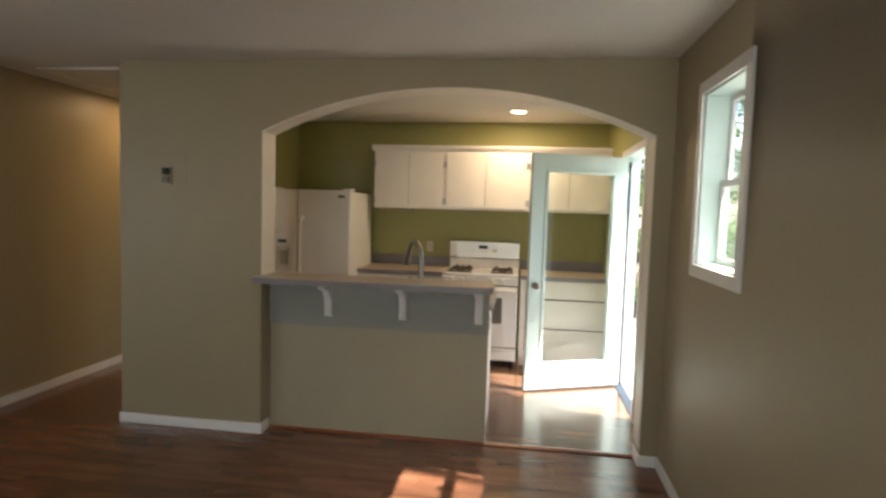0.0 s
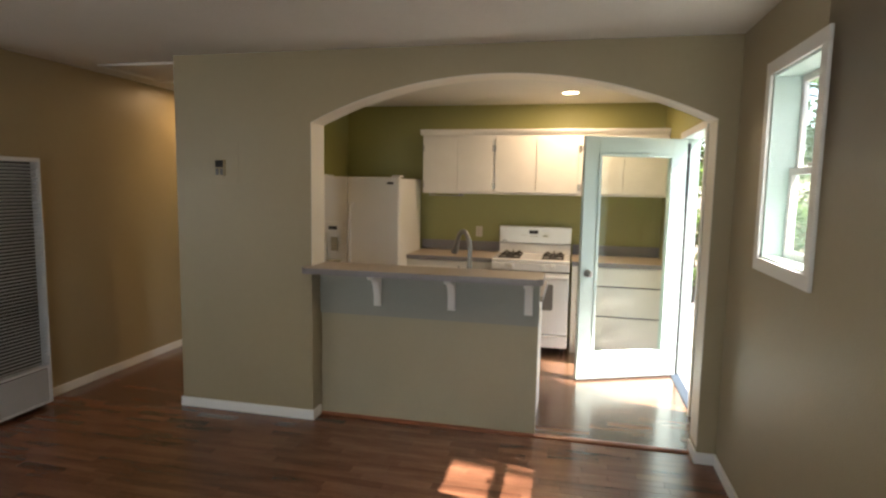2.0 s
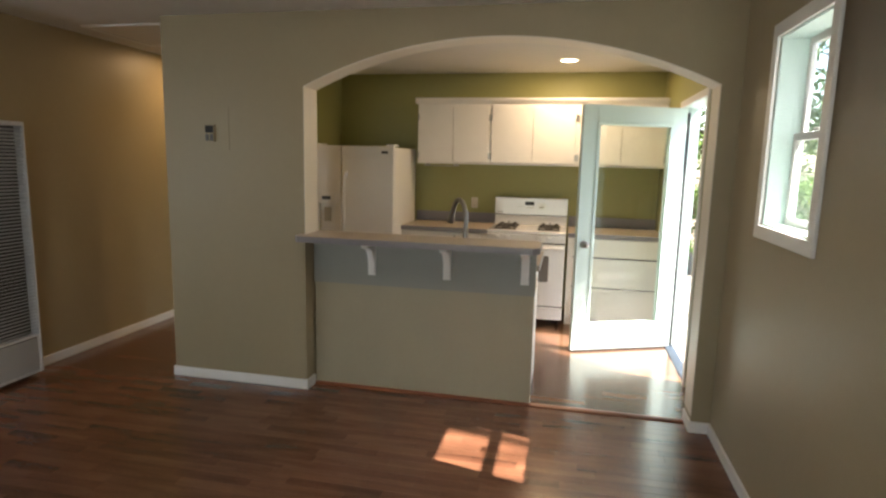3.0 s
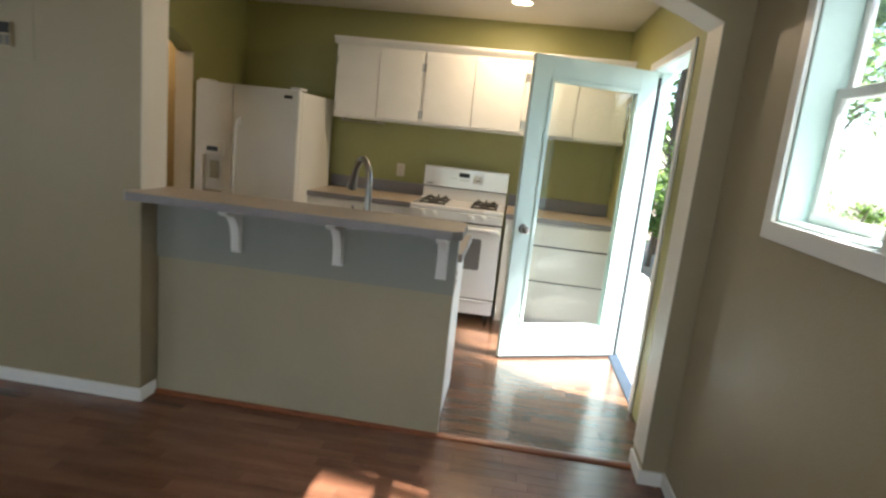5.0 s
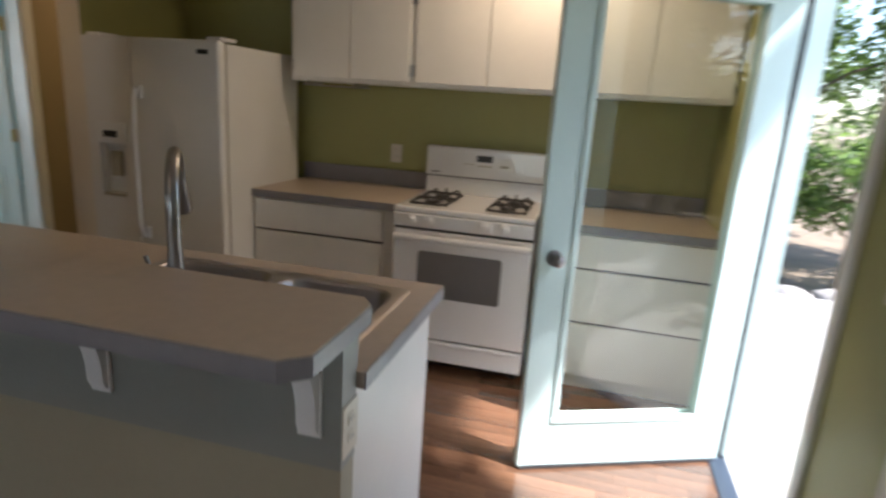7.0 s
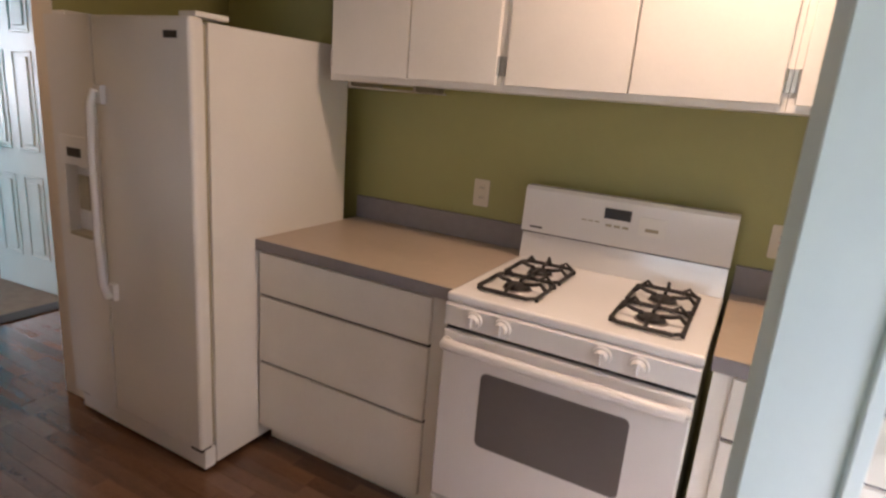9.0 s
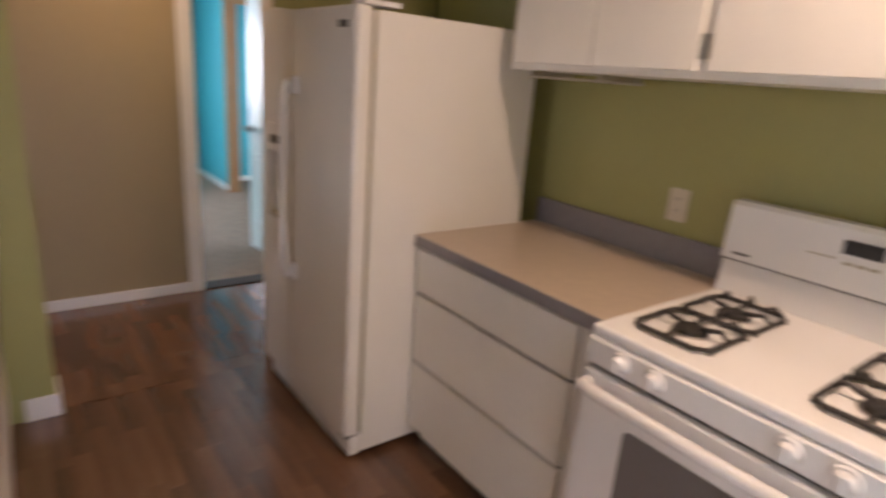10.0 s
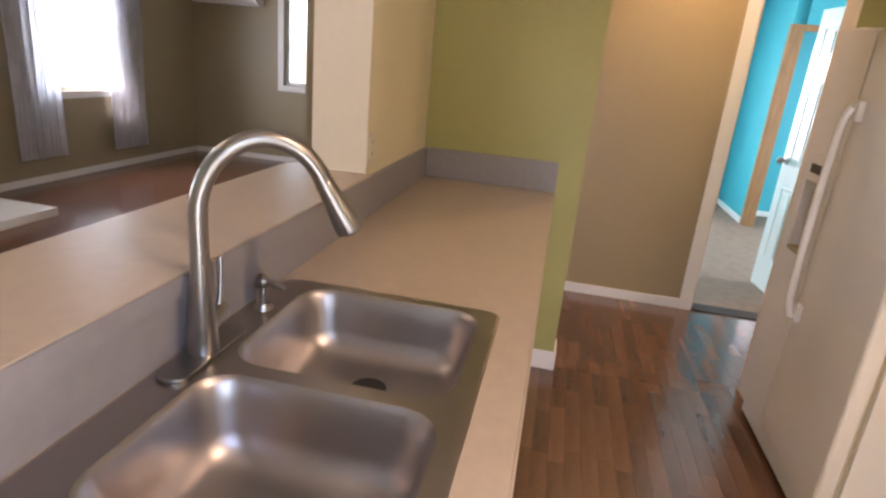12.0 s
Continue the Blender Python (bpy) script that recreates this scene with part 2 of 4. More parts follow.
def part(name, bm, material, parent=None, label=""):
    """One mesh object under a thing or a part."""
    ob = new(name, mesh_of(name, bm, material))
    if parent:
        ob.parent = parent
    if label:
        tagged(ob, label)
    even = ob.modifiers.new("even_normals", "WEIGHTED_NORMAL")
    even.keep_sharp = True
    return ob


def thing(name, label, category, group="", kind=""):
    return tagged(new(name), label, category, group, kind)


def solid(name, bm, material, label, category, kind="", group=""):
    return tagged(part(name, bm, material), label, category, group, kind)


def rounded(x0, y0, x1, y1, r, seg=6):
    """The outline of a rectangle with round corners."""
    pts = []
    for cx, cy, a in ((x1 - r, y1 - r, 0), (x0 + r, y1 - r, 90), (x0 + r, y0 + r, 180), (x1 - r, y0 + r, 270)):
        for k in range(seg + 1):
            t = radians(a + 90 * k / seg)
            pts.append((cx + r * math.cos(t), cy + r * math.sin(t)))
    return pts


# ---- structure ----
XR, YB, YF, XL = 2.565, 2.76, -4.7, -2.04     # right wall, kitchen back wall, front wall, hall wall
CEIL, KCEIL = 2.465, 2.49
WT = 0.14


def wall(name, label, axis, low, high, u0, u1, z0, z1, material, holes=()):
    """A wall along x (axis 'y') or along y (axis 'x'), with rectangular openings (u0, z0, u1, z1)."""
    bm = bmesh.new()
    us = sorted({u0, u1, *[h[0] for h in holes], *[h[2] for h in holes]})
    zs = sorted({z0, z1, *[h[1] for h in holes], *[h[3] for h in holes]})
    for a, b in zip(us, us[1:]):
        for c, d in zip(zs, zs[1:]):
            mu, mz = (a + b) / 2, (c + d) / 2
            if any(h[0] < mu < h[2] and h[1] < mz < h[3] for h in holes):
                continue
            if axis == "y":
                box(bm, a, low, c, b, high, d)
            else:
                box(bm, low, a, c, high, b, d)
    bmesh.ops.remove_doubles(bm, verts=bm.verts, dist=1e-5)
    seen = {}
    for f in list(bm.faces):
        key = tuple(round(v, 4) for v in f.calc_center_median())
        seen.setdefault(key, []).append(f)
    bmesh.ops.delete(bm, geom=[f for fs in seen.values() if len(fs) > 1 for f in fs], context="FACES_ONLY")
    return solid(name, bm, material, label, "wall", "structure")


# Right outer wall: side window and kitchen door.
WIN = (-1.122, 1.298, -0.548, 2.145)
DOOR = (0.765, 0.0, 1.725, 2.05)
wall("wall_east_living", "taupe painted wall with a sash window", "x", XR, XR + WT, YF, 0.178, 0, CEIL + 0.1, M_TAUPE, [WIN])
wall("wall_east_kitchen", "olive green kitchen wall with a doorway", "x", XR, XR + WT, 0.178, YB + WT, 0, KCEIL + 0.1, M_GREEN, [DOOR])
wall("wall_north_kitchen", "olive green kitchen back wall", "y", YB, YB + WT, -1.0, XR, 0, KCEIL + 0.1, M_GREEN)
# End wall of the kitchen with an arched way to the hall.
ARCH_Y0, ARCH_Y1 = 0.945, 1.89
bm = bmesh.new()
outline = [(0.19, 0), (ARCH_Y0, 0), (ARCH_Y0, 1.90)]
for k in range(1, 12):
    s = k / 12
    outline.append((ARCH_Y0 + (ARCH_Y1 - ARCH_Y0) * s, 1.90 + 0.14 * math.sin(math.pi * s) ** 0.7))
outline += [(ARCH_Y1, 1.90), (ARCH_Y1, 0), (YB, 0), (YB, KCEIL + 0.1), (0.19, KCEIL + 0.1)]
slab(bm, outline, -1.0, -0.860, "x")
solid("wall_west_kitchen", bm, M_GREEN, "olive green wall with an arched way to the hall", "wall", "structure")
# Partition with the wide arch over the breakfast bar.
AX1, SPRING, CROWN = 2.458, 2.01, 2.29
arc = []
half_w, rise = AX1 / 2, CROWN - SPRING
rad = (half_w ** 2 + rise ** 2) / (2 * rise)
for k in range(0, 41):
    x = AX1 * k / 40
    arc.append((x, CROWN - rad + math.sqrt(rad ** 2 - (x - half_w) ** 2)))
front = [(-1.012, 0), (0, 0)] + arc + [(AX1, 0), (XR, 0), (XR, CEIL + 0.1), (-1.012, CEIL + 0.1)]
solid("wall_partition", slab(bmesh.new(), front, 0.0, 0.175, "y"), M_TAUPE, "taupe partition wall with a wide low arch", "wall", "structure")
back = [(-1.012, 0), (0, 0)] + arc + [(AX1, 0), (XR, 0), (XR, KCEIL + 0.1), (-1.012, KCEIL + 0.1)]
solid("wall_partition_kitchen_side", slab(bmesh.new(), back, 0.178, 0.190, "y"), M_CREAM, "cream painted kitchen side of the partition", "wall", "structure")
# Painted lining of the arch.
bm = bmesh.new()
ring = [(0.0, 1.067)] + arc + [(AX1, 0.10)]
inner = [(0.004, 1.067)] + [(x + 0.004 * (half_w - x) / half_w, z - 0.004) for x, z in arc] + [(AX1 - 0.004, 0.10)]
for a, b, c, d in zip(ring, ring[1:], inner[1:], inner):
    vs = [[bm.verts.new((p[0], y, p[1])) for p in (a, b, c, d)] for y in (-0.003, 0.193)]
    for q in ((0, 1, 2, 3),):
        bm.faces.new([vs[0][k] for k in q])
        bm.faces.new([vs[1][k] for k in q[::-1]])
    for i in range(4):
        j = (i + 1) % 4
        bm.faces.new((vs[0][i], vs[0][j], vs[1][j], vs[1][i]))
solid("trim_arch_lining", bm, M_JAMB, "warm white painted lining of the arch", "trim", "structure")
# Heater wall, hall wall, bedroom door wall.
BD = (1.835, 0.0, 2.55, 2.02)
wall("wall_hall", "tan painted hall wall lit by a warm lamp", "x", XL - 0.12, XL, -0.95, 4.2, 0, CEIL + 0.1, M_TAN, [BD])
wall("wall_hall_end", "tan painted end of the hall", "y", 4.2, 4.3, -2.15, -1.0, 0, CEIL + 0.1, M_TAN)
wall("wall_hall_side", "tan painted hall wall behind the kitchen", "x", -1.0, -0.9, YB + WT, 4.3, 0, CEIL + 0.1, M_TAN)
wall("wall_hall_kitchen_side", "tan hall side of the kitchen wall", "x", -1.009, -1.001, 0.20, ARCH_Y0, 0, CEIL + 0.1, M_TAN)
# Living room, front part to the west.
XW, YFW, XJ = -5.15, -3.95, -1.1
FW = (-3.75, 0.84, -2.75, 2.12)
LW = (0.1, 0.80, 1.8, 2.1)
WW = (-2.70, 0.97, -2.25, 2.08)
wall("wall_south", "taupe front wall with windows", "y", YF - WT, YF, XJ, XR + WT, 0, CEIL + 0.1, M_TAUPE, [LW])
wall("wall_south_west", "taupe front wall with a curtained window", "y", YFW - WT, YFW, XW - WT, XJ, 0, CEIL + 0.1, M_TAUPE, [FW])
wall("wall_jog", "taupe return of the front wall", "x", XJ - 0.12, XJ, YF - WT, YFW - WT, 0, CEIL + 0.1, M_TAUPE)
wall("wall_west_living", "taupe side wall with a narrow window", "x", XW - WT, XW, YFW, -0.95, 0, CEIL + 0.1, M_TAUPE, [WW])
wall("wall_living_north", "taupe wall behind the bedroom", "y", -0.97, -0.951, XW - WT, XL, 0, CEIL + 0.1, M_TAUPE)
# Bedroom.
# BN: unseen opening, added so the north fill light gets in.
BN = (-3.75, 0.85, -2.65, 2.1)
BW = (-0.4, 0.8, 1.3, 2.1)
wall("wall_bedroom_west", "teal painted bedroom wall", "x", -6.4, -6.3, -0.94, 5.5, 0, CEIL + 0.1, M_TEAL, [BW])
wall("wall_bedroom_north", "teal painted bedroom wall with an added window", "y", 5.4, 5.5, -6.3, -2.15, 0, CEIL + 0.1, M_TEAL, [BN])
wall("wall_bedroom_closet", "teal painted wall beside the closet", "y", 2.93, 3.03, -6.3, -4.995, 0, CEIL + 0.1, M_TEAL)
wall("wall_closet_back", "teal painted back wall of the closet", "x", -5.7, -5.6, 3.031, 5.4, 0, CEIL + 0.1, M_TEAL)
wall("wall_bedroom_east", "teal painted bedroom side of the hall wall", "x", XL - 0.135, XL - 0.124, -0.94, 5.4, 0, CEIL + 0.1, M_TEAL, [BD])
wall("wall_bedroom_south", "teal painted bedroom wall", "y", -0.939, -0.93, -6.3, -2.16, 0, CEIL + 0.1, M_TEAL)
# Ceilings.
room = [(XW - WT, YFW - WT), (XJ - 0.12, YFW - WT), (XJ - 0.12, YF - WT), (XR + WT, YF - WT), (XR + WT, 0.0), (-2.16, 0.0), (-2.16, -0.951), (XW - WT, -0.951)]
solid("ceiling_living", slab(bmesh.new(), room, CEIL, CEIL + 0.12), M_CEIL, "matt white living room ceiling", "ceiling", "structure")
solid("ceiling_hall", boxm(-2.15, 0.0, CEIL, -1.0, 4.3, CEIL + 0.12), M_CEIL, "matt white hall ceiling", "ceiling", "structure")
solid("ceiling_kitchen", boxm(-1.0, 0.178, KCEIL, XR + WT, YB + WT, KCEIL + 0.12), M_CEIL, "matt white kitchen ceiling", "ceiling", "structure")
solid("ceiling_bedroom", boxm(-6.4, -0.94, CEIL, -2.15, 5.5, CEIL + 0.12), M_CEIL, "matt white bedroom ceiling", "ceiling", "structure")
# Floors.
plan = [(XW - WT, YFW - WT), (XJ - 0.12, YFW - WT), (XJ - 0.12, YF - WT), (XR + WT, YF - WT), (XR + WT, YB + WT), (-0.9, YB + WT), (-0.9, 4.3), (-2.16, 4.3), (-2.16, -0.951), (XW - WT, -0.951)]
floor = solid("floor", slab(bmesh.new(), plan, -0.12, -0.008), M_FLOOR, "dark reddish brown laminate strip floor", "floor", "structure")
solid("floor_bedroom", boxm(-6.3, -0.93, -0.01, -2.12, 5.5, 0.006), M_CARPET, "grey brown bedroom carpet", "carpet", "structure")


# ---- trim ----
def board(name, label, x0, y0, x1, y1, h=0.068):
    bm = boxm(x0, y0, 0, x1, y1, h, 0.004)
    return solid(name, bm, M_TRIM, label, "baseboard", "structure")


BL = "white painted baseboard along the wall"
board("baseboard", BL, -1.024, -0.013, 0.0, 0.0)
board("baseboard", BL, 0.0, -0.013, 0.013, 0.115)
board("baseboard", BL, AX1 - 0.013, -0.013, XR - 0.013, 0.0)
board("baseboard", BL, AX1 - 0.013, 0.0, AX1, 0.190)
board("baseboard", BL, XR - 0.013, YF, XR, 0.0)
board("baseboard", BL, XL, -0.95, XL + 0.013, 1.78)
board("baseboard", BL, XL, 2.70, XL + 0.013, 4.2)
board("baseboard", BL, -1.022, -0.013, -1.01, ARCH_Y0)
board("baseboard", BL, -1.022, ARCH_Y0, -0.860, ARCH_Y0 + 0.013, 0.10)
board("baseboard", BL, -0.860, 0.832, -0.847, ARCH_Y0 + 0.013, 0.10)
board("baseboard", BL, XW, YFW, -2.2, YFW + 0.013)
board("baseboard", BL, XW, YFW + 0.013, XW + 0.013, -1.07)
board("baseboard", BL, -6.3, 2.917, -5.005, 2.93)
board("baseboard", BL, -6.3, -0.9, -6.287, 2.917)
board("baseboard", BL, -5.6, 3.031, -5.587, 5.39)
# Reducer strip where the living room floor meets the kitchen.
bm = slab(bmesh.new(), [(0.105, -0.004), (0.105, 0.006), (0.12, 0.014), (0.145, 0.014), (0.165, 0.004), (0.165, -0.004)], 1.500, AX1 - 0.015, "x")
solid("trim_floor_strip", bm, M_REDWOOD, "reddish wood reducer strip between the floors", "trim", "structure")
bm = slab(bmesh.new(), [(0.100, -0.004), (0.100, 0.012), (0.110, 0.018), (0.121, 0.018), (0.121, -0.004)], 0.014, 1.500, "x")
solid("trim_quarter_round", bm, M_REDWOOD, "reddish wood quarter round under the bar wall", "trim", "structure")

# ---- breakfast bar ----
bar_wall = thing("breakfast_bar_wall", "taupe half wall with a grey band under the bar top", "half wall")
part("wall_panel", boxm(0.014, 0.122, 0, 1.500, 0.185, 0.728), M_GREY, bar_wall)
M_BAND = shade("cool_grey_band_paint", (0.280, 0.285, 0.250), 0.45, vary=0.05, scale=3, bump=0.1, bump_scale=120)
part("upper_band", boxm(0.006, 0.116, 0.728, 1.502, 0.185, 1.027), M_BAND, bar_wall, "cool grey painted band")
bar_top = thing("bar_top", "beige laminate bar top with grey edge", "bar top")


def top_outline(e=0.0):
    return [(-0.035 + e, -0.003), (-0.035 + e, -0.072), (-0.005, -0.105 + e), (1.490, -0.105 + e), (1.532 - e, -0.066), (1.532 - e, 0.182), (1.500, 0.222 - e), (0.006, 0.222 - e), (0.006, -0.003)]


part("edge_band", slab(bmesh.new(), top_outline(), 1.027, 1.064, "z"), M_LAMEDGE, bar_top, "grey laminate edge")
part("surface", slab(bmesh.new(), top_outline(0.002), 1.0645, 1.068, "z", 0.001), M_LAM, bar_top, "speckled beige laminate")


def bracket(x):
    b = thing("shelf_bracket", "white curved wooden bracket under the bar top", "bracket", "brackets under the bar")
    prof = [(0.082, 1.026), (-0.075, 1.026), (-0.075, 1.008), (-0.055, 0.995)]
    for k in range(1, 9):
        t = k / 9
        prof.append((-0.055 + 0.115 * math.sin(t * math.pi / 2) ** 0.8, 0.995 - 0.155 * (1 - math.cos(t * math.pi / 2))))
    prof += [(0.060, 0.83), (0.068, 0.812), (0.082, 0.808)]
    part("scroll", slab(bmesh.new(), prof, -0.022, 0.022, "x", 0.003), M_TRIM, b)
    part("back_plate", boxm(-0.026, 0.074, 0.80, 0.026, 0.083, 1.024, 0.002), M_TRIM, b)
    b.location = (x, 0.032, 0)
    return b


first = bracket(0.425)
copy_thing(first, pose(0.935, 0.032, 0))
copy_thing(first, pose(1.436, 0.032, 0))

# ---- sink run ----
base = thing("sink_base_cabinet", "white painted base cabinet under the sink counter", "cabinet")
part("carcass", boxm(-0.845, 0.197, 0.09, 1.472, 0.765, 0.70), M_CAB, base)
part("front_rail", boxm(-0.845, 0.748, 0.701, 1.472, 0.765, 0.872), M_CAB, base)
part("end_panel", boxm(1.474, 0.19, 0.0, 1.487, 0.795, 0.872, 0.002), M_CAB, base, "white end panel")
part("toe_kick", boxm(-0.845, 0.24, 0.0, 1.470, 0.70, 0.088), M_DARKGAP, base)
for x0, x1 in ((-0.835, -0.42), (-0.42, 0.04), (0.06, 0.50), (0.53, 0.97), (0.99, 1.45)):
    part("drawer_front", boxm(x0, 0.766, 0.715, x1, 0.785, 0.855, 0.004), M_CAB, base)
    part("door", boxm(x0, 0.766, 0.115, x1, 0.785, 0.695, 0.004), M_CAB, base)

SX0, SX1, SY0, SY1 = 0.62, 1.445, 0.212, 0.748
sink_top = thing("sink_worktop", "beige speckled laminate counter with grey backsplash", "worktop")
bm = bmesh.new()
rings = []
for z in (0.914, 0.876):
    rings.append([[bm.verts.new((x, y, z)) for x, y in ((x0, y0), (x1, y0), (x1, y1), (x0, y1))] for x0, y0, x1, y1 in ((-0.858, 0.193, 1.515, 0.825), (SX0 + 0.015, SY0 + 0.012, SX1 - 0.015, SY1 - 0.015))])
for k in range(4):
    n = (k + 1) % 4
    for z in (0, 1):
        bm.faces.new((rings[z][0][k], rings[z][0][n], rings[z][1][n], rings[z][1][k]))
    for o in (0, 1):
        bm.faces.new((rings[0][o][k], rings[0][o][n], rings[1][o][n], rings[1][o][k]))
part("counter_surface", bm, M_LAM, sink_top)
part("front_edge", boxm(-0.858, 0.8252, 0.874, 1.517, 0.830, 0.9142, 0.002), M_LAM, sink_top)
part("end_edge", boxm(1.5155, 0.193, 0.874, 1.521, 0.8245, 0.9142, 0.002), M_LAMEDGE, sink_top, "grey laminate edge")
part("backsplash", boxm(-0.842, 0.1925, 0.9145, 0.004, 0.209, 1.055, 0.002), M_LAMEDGE, sink_top, "grey mauve backsplash")
part("backsplash", boxm(0.0045, 0.1925, 0.9145, 1.495, 0.209, 1.0265, 0.002), M_LAMEDGE, sink_top, "grey mauve backsplash")
part("side_splash", boxm(-0.8590, 0.1925, 0.9145, -0.842, 0.83, 1.055, 0.002), M_LAMEDGE, sink_top, "grey mauve backsplash")


def bowl(bm, x0, y0, x1, y1, r, depth, z):
    """A pressed bowl: walls falling to a rounded floor, open at the top."""
    rings = []
    for k, (inset, dz, rr) in enumerate(((0, 0, r), (0.003, -0.004, r), (0.008, -0.012, r), (0.014, -0.04, r), (0.024, -depth + 0.050, r * 0.95), (0.033, -depth + 0.027, r * 0.9), (0.048, -depth + 0.010, r * 0.8), (0.066, -depth + 0.003, r * 0.7), (0.088, -depth, r * 0.55))):
        rings.append([bm.verts.new((x, y, z + dz)) for x, y in rounded(x0 + inset, y0 + inset, x1 - inset, y1 - inset, rr)])
    for a, b in zip(rings, rings[1:]):
        n = len(a)
        for i in range(n):
            bm.faces.new((a[i], a[(i + 1) % n], b[(i + 1) % n], b[i]))
    bm.faces.new(rings[-1])
    return rings[0]


sink = thing("double_bowl_sink", "brushed steel double bowl drop-in sink", "sink")
midx = (SX0 + SX1) / 2 + 0.015
for x0, x1 in ((SX0 + 0.035, midx - 0.018), (midx + 0.018, SX1 - 0.035)):
    bm = bmesh.new()
    bowl(bm, x0, SY0 + 0.080, x1, SY1 - 0.04, 0.07, 0.14, 0.9175)
    part("bowl", bm, M_STEEL, sink)
# Deck: a flat rim with two holes, filled by a grid of triangles.
bm = bmesh.new()
loops = [[bm.verts.new((x, y, 0.9175)) for x, y in rounded(SX0 + 0.008, SY0 + 0.008, SX1 - 0.008, SY1 - 0.008, 0.035)]]
for a, b in ((SX0 + 0.035, midx - 0.018), (midx + 0.018, SX1 - 0.035)):
    loops.append([bm.verts.new((x, y, 0.9175)) for x, y in rounded(a, SY0 + 0.080, b, SY1 - 0.04, 0.07)])
es = [bm.edges.new((l[i], l[(i + 1) % len(l)])) for l in loops for i in range(len(l))]
bmesh.ops.triangle_fill(bm, use_beauty=True, edges=es)
outer = [bm.verts.new((x, y, 0.9145)) for x, y in rounded(SX0, SY0, SX1, SY1, 0.04)]
n = len(outer)
for i in range(n):
    bm.faces.new((loops[0][i], loops[0][(i + 1) % n], outer[(i + 1) % n], outer[i]))
part("rim", bm, M_STEEL, sink)
for cx in ((SX0 + midx) / 2 - 0.015, (SX1 + midx) / 2 - 0.01):
    cy = (SY0 + SY1) / 2 + 0.02
    bm = cyl(bmesh.new(), (cx, cy, 0.776), (cx, cy, 0.7800), 0.056, 0.050, 28)
    part("drain_ring", bm, M_STEEL, sink)
    part("strainer", cyl(bmesh.new(), (cx, cy, 0.7800), (cx, cy, 0.7815), 0.038, 0.036, 24), M_BLACK, sink, "dark drain opening")

FX, FY = 1.024, 0.252
faucet = thing("kitchen_faucet", "brushed nickel gooseneck pull-down faucet", "faucet")
bm = slab(bmesh.new(), rounded(FX - 0.11, FY - 0.03, FX + 0.11, FY + 0.03, 0.028), 0.9178, 0.926, "z", 0.003)
part("deck_plate", bm, M_NICKEL, faucet)
pts, rad_ = [], []
for k in range(0, 9):
    z = 0.926 + 0.250 * k / 8
    pts.append((FX, FY, z))
    rad_.append(0.028 - 0.012 * min(1, k / 5.5))
for k in range(1, 17):
    a = math.pi * k / 16 * 0.86
    d = 0.11 - 0.11 * math.cos(a)
    pts.append((FX - 0.57 * d, FY + 0.82 * d, 1.176 + 0.130 * math.sin(a)))
    rad_.append(0.016)
spout_end = Vector(pts[-1])
part("spout", tube(bmesh.new(), pts, rad_, 20), M_NICKEL, faucet)
way = (Vector(pts[-1]) - Vector(pts[-3])).normalized()
head = [spout_end + way * d for d in (-0.004, 0.002, 0.01, 0.05, 0.085, 0.10, 0.103)]
part("spray_head", tube(bmesh.new(), head, [0.015, 0.018, 0.017, 0.022, 0.027, 0.027, 0.022], 20), M_NICKEL, faucet)
part("nozzle", cyl(bmesh.new(), spout_end + way * 0.1032, spout_end + way * 0.106, 0.021, 0.018, 20), M_BLACK, faucet, "dark spray nozzle")
part("lever_stem", cyl(bmesh.new(), (FX - 0.012, FY, 0.972), (FX - 0.062, FY, 0.978), 0.020, 0.018, 20), M_NICKEL, faucet)
part("lever", tube(bmesh.new(), [(FX - 0.050, FY, 0.990), (FX - 0.056, FY, 1.005), (FX - 0.066, FY - 0.004, 1.045), (FX - 0.074, FY - 0.008, 1.078)], [0.006, 0.0055, 0.005, 0.006], 12), M_NICKEL, faucet)
soap = thing("soap_dispenser", "small nickel soap dispenser on the sink deck", "soap dispenser")
part("base", cyl(bmesh.new(), (0.81, FY, 0.918), (0.81, FY, 0.93), 0.022, 0.018, 20), M_NICKEL, soap)
part("pump", cyl(bmesh.new(), (0.81, FY, 0.93), (0.81, FY, 0.972), 0.014, 0.010, 16), M_NICKEL, soap)
bm = bmesh.new()
bmesh.ops.create_uvsphere(bm, u_segments=18, v_segments=10, radius=0.016, matrix=pose(0.81, FY, 0.980))
part("pump_head", bm, M_NICKEL, soap)
part("nozzle", tube(bmesh.new(), [(0.81, FY - 0.012, 0.974), (0.81, FY + 0.02, 0.978), (0.81, FY + 0.05, 0.97)], [0.012, 0.009, 0.006], 12), M_NICKEL, soap)

# ---- fridge ----
fr = thing("refrigerator", "white side-by-side refrigerator with water dispenser", "refrigerator")
FX0, FX1, FSEAM, FFRONT = -0.835, 0.0, -0.535, 1.925
part("cabinet", boxm(FX0 + 0.004, 2.0, 0.03, FX1 - 0.004, 2.74, 1.68, 0.008), M_FRIDGE, fr)
part("door_gasket", boxm(FX0 + 0.015, 1.985, 0.12, FX1 - 0.015, 2.0, 1.67), M_GREY, fr, "grey door gasket")


def fridge_door(x0, x1):
    bm = bmesh.new()
    box(bm, x0, FFRONT, 0.115, x1, 1.985, 1.69, 0.016, 3)
    return bm


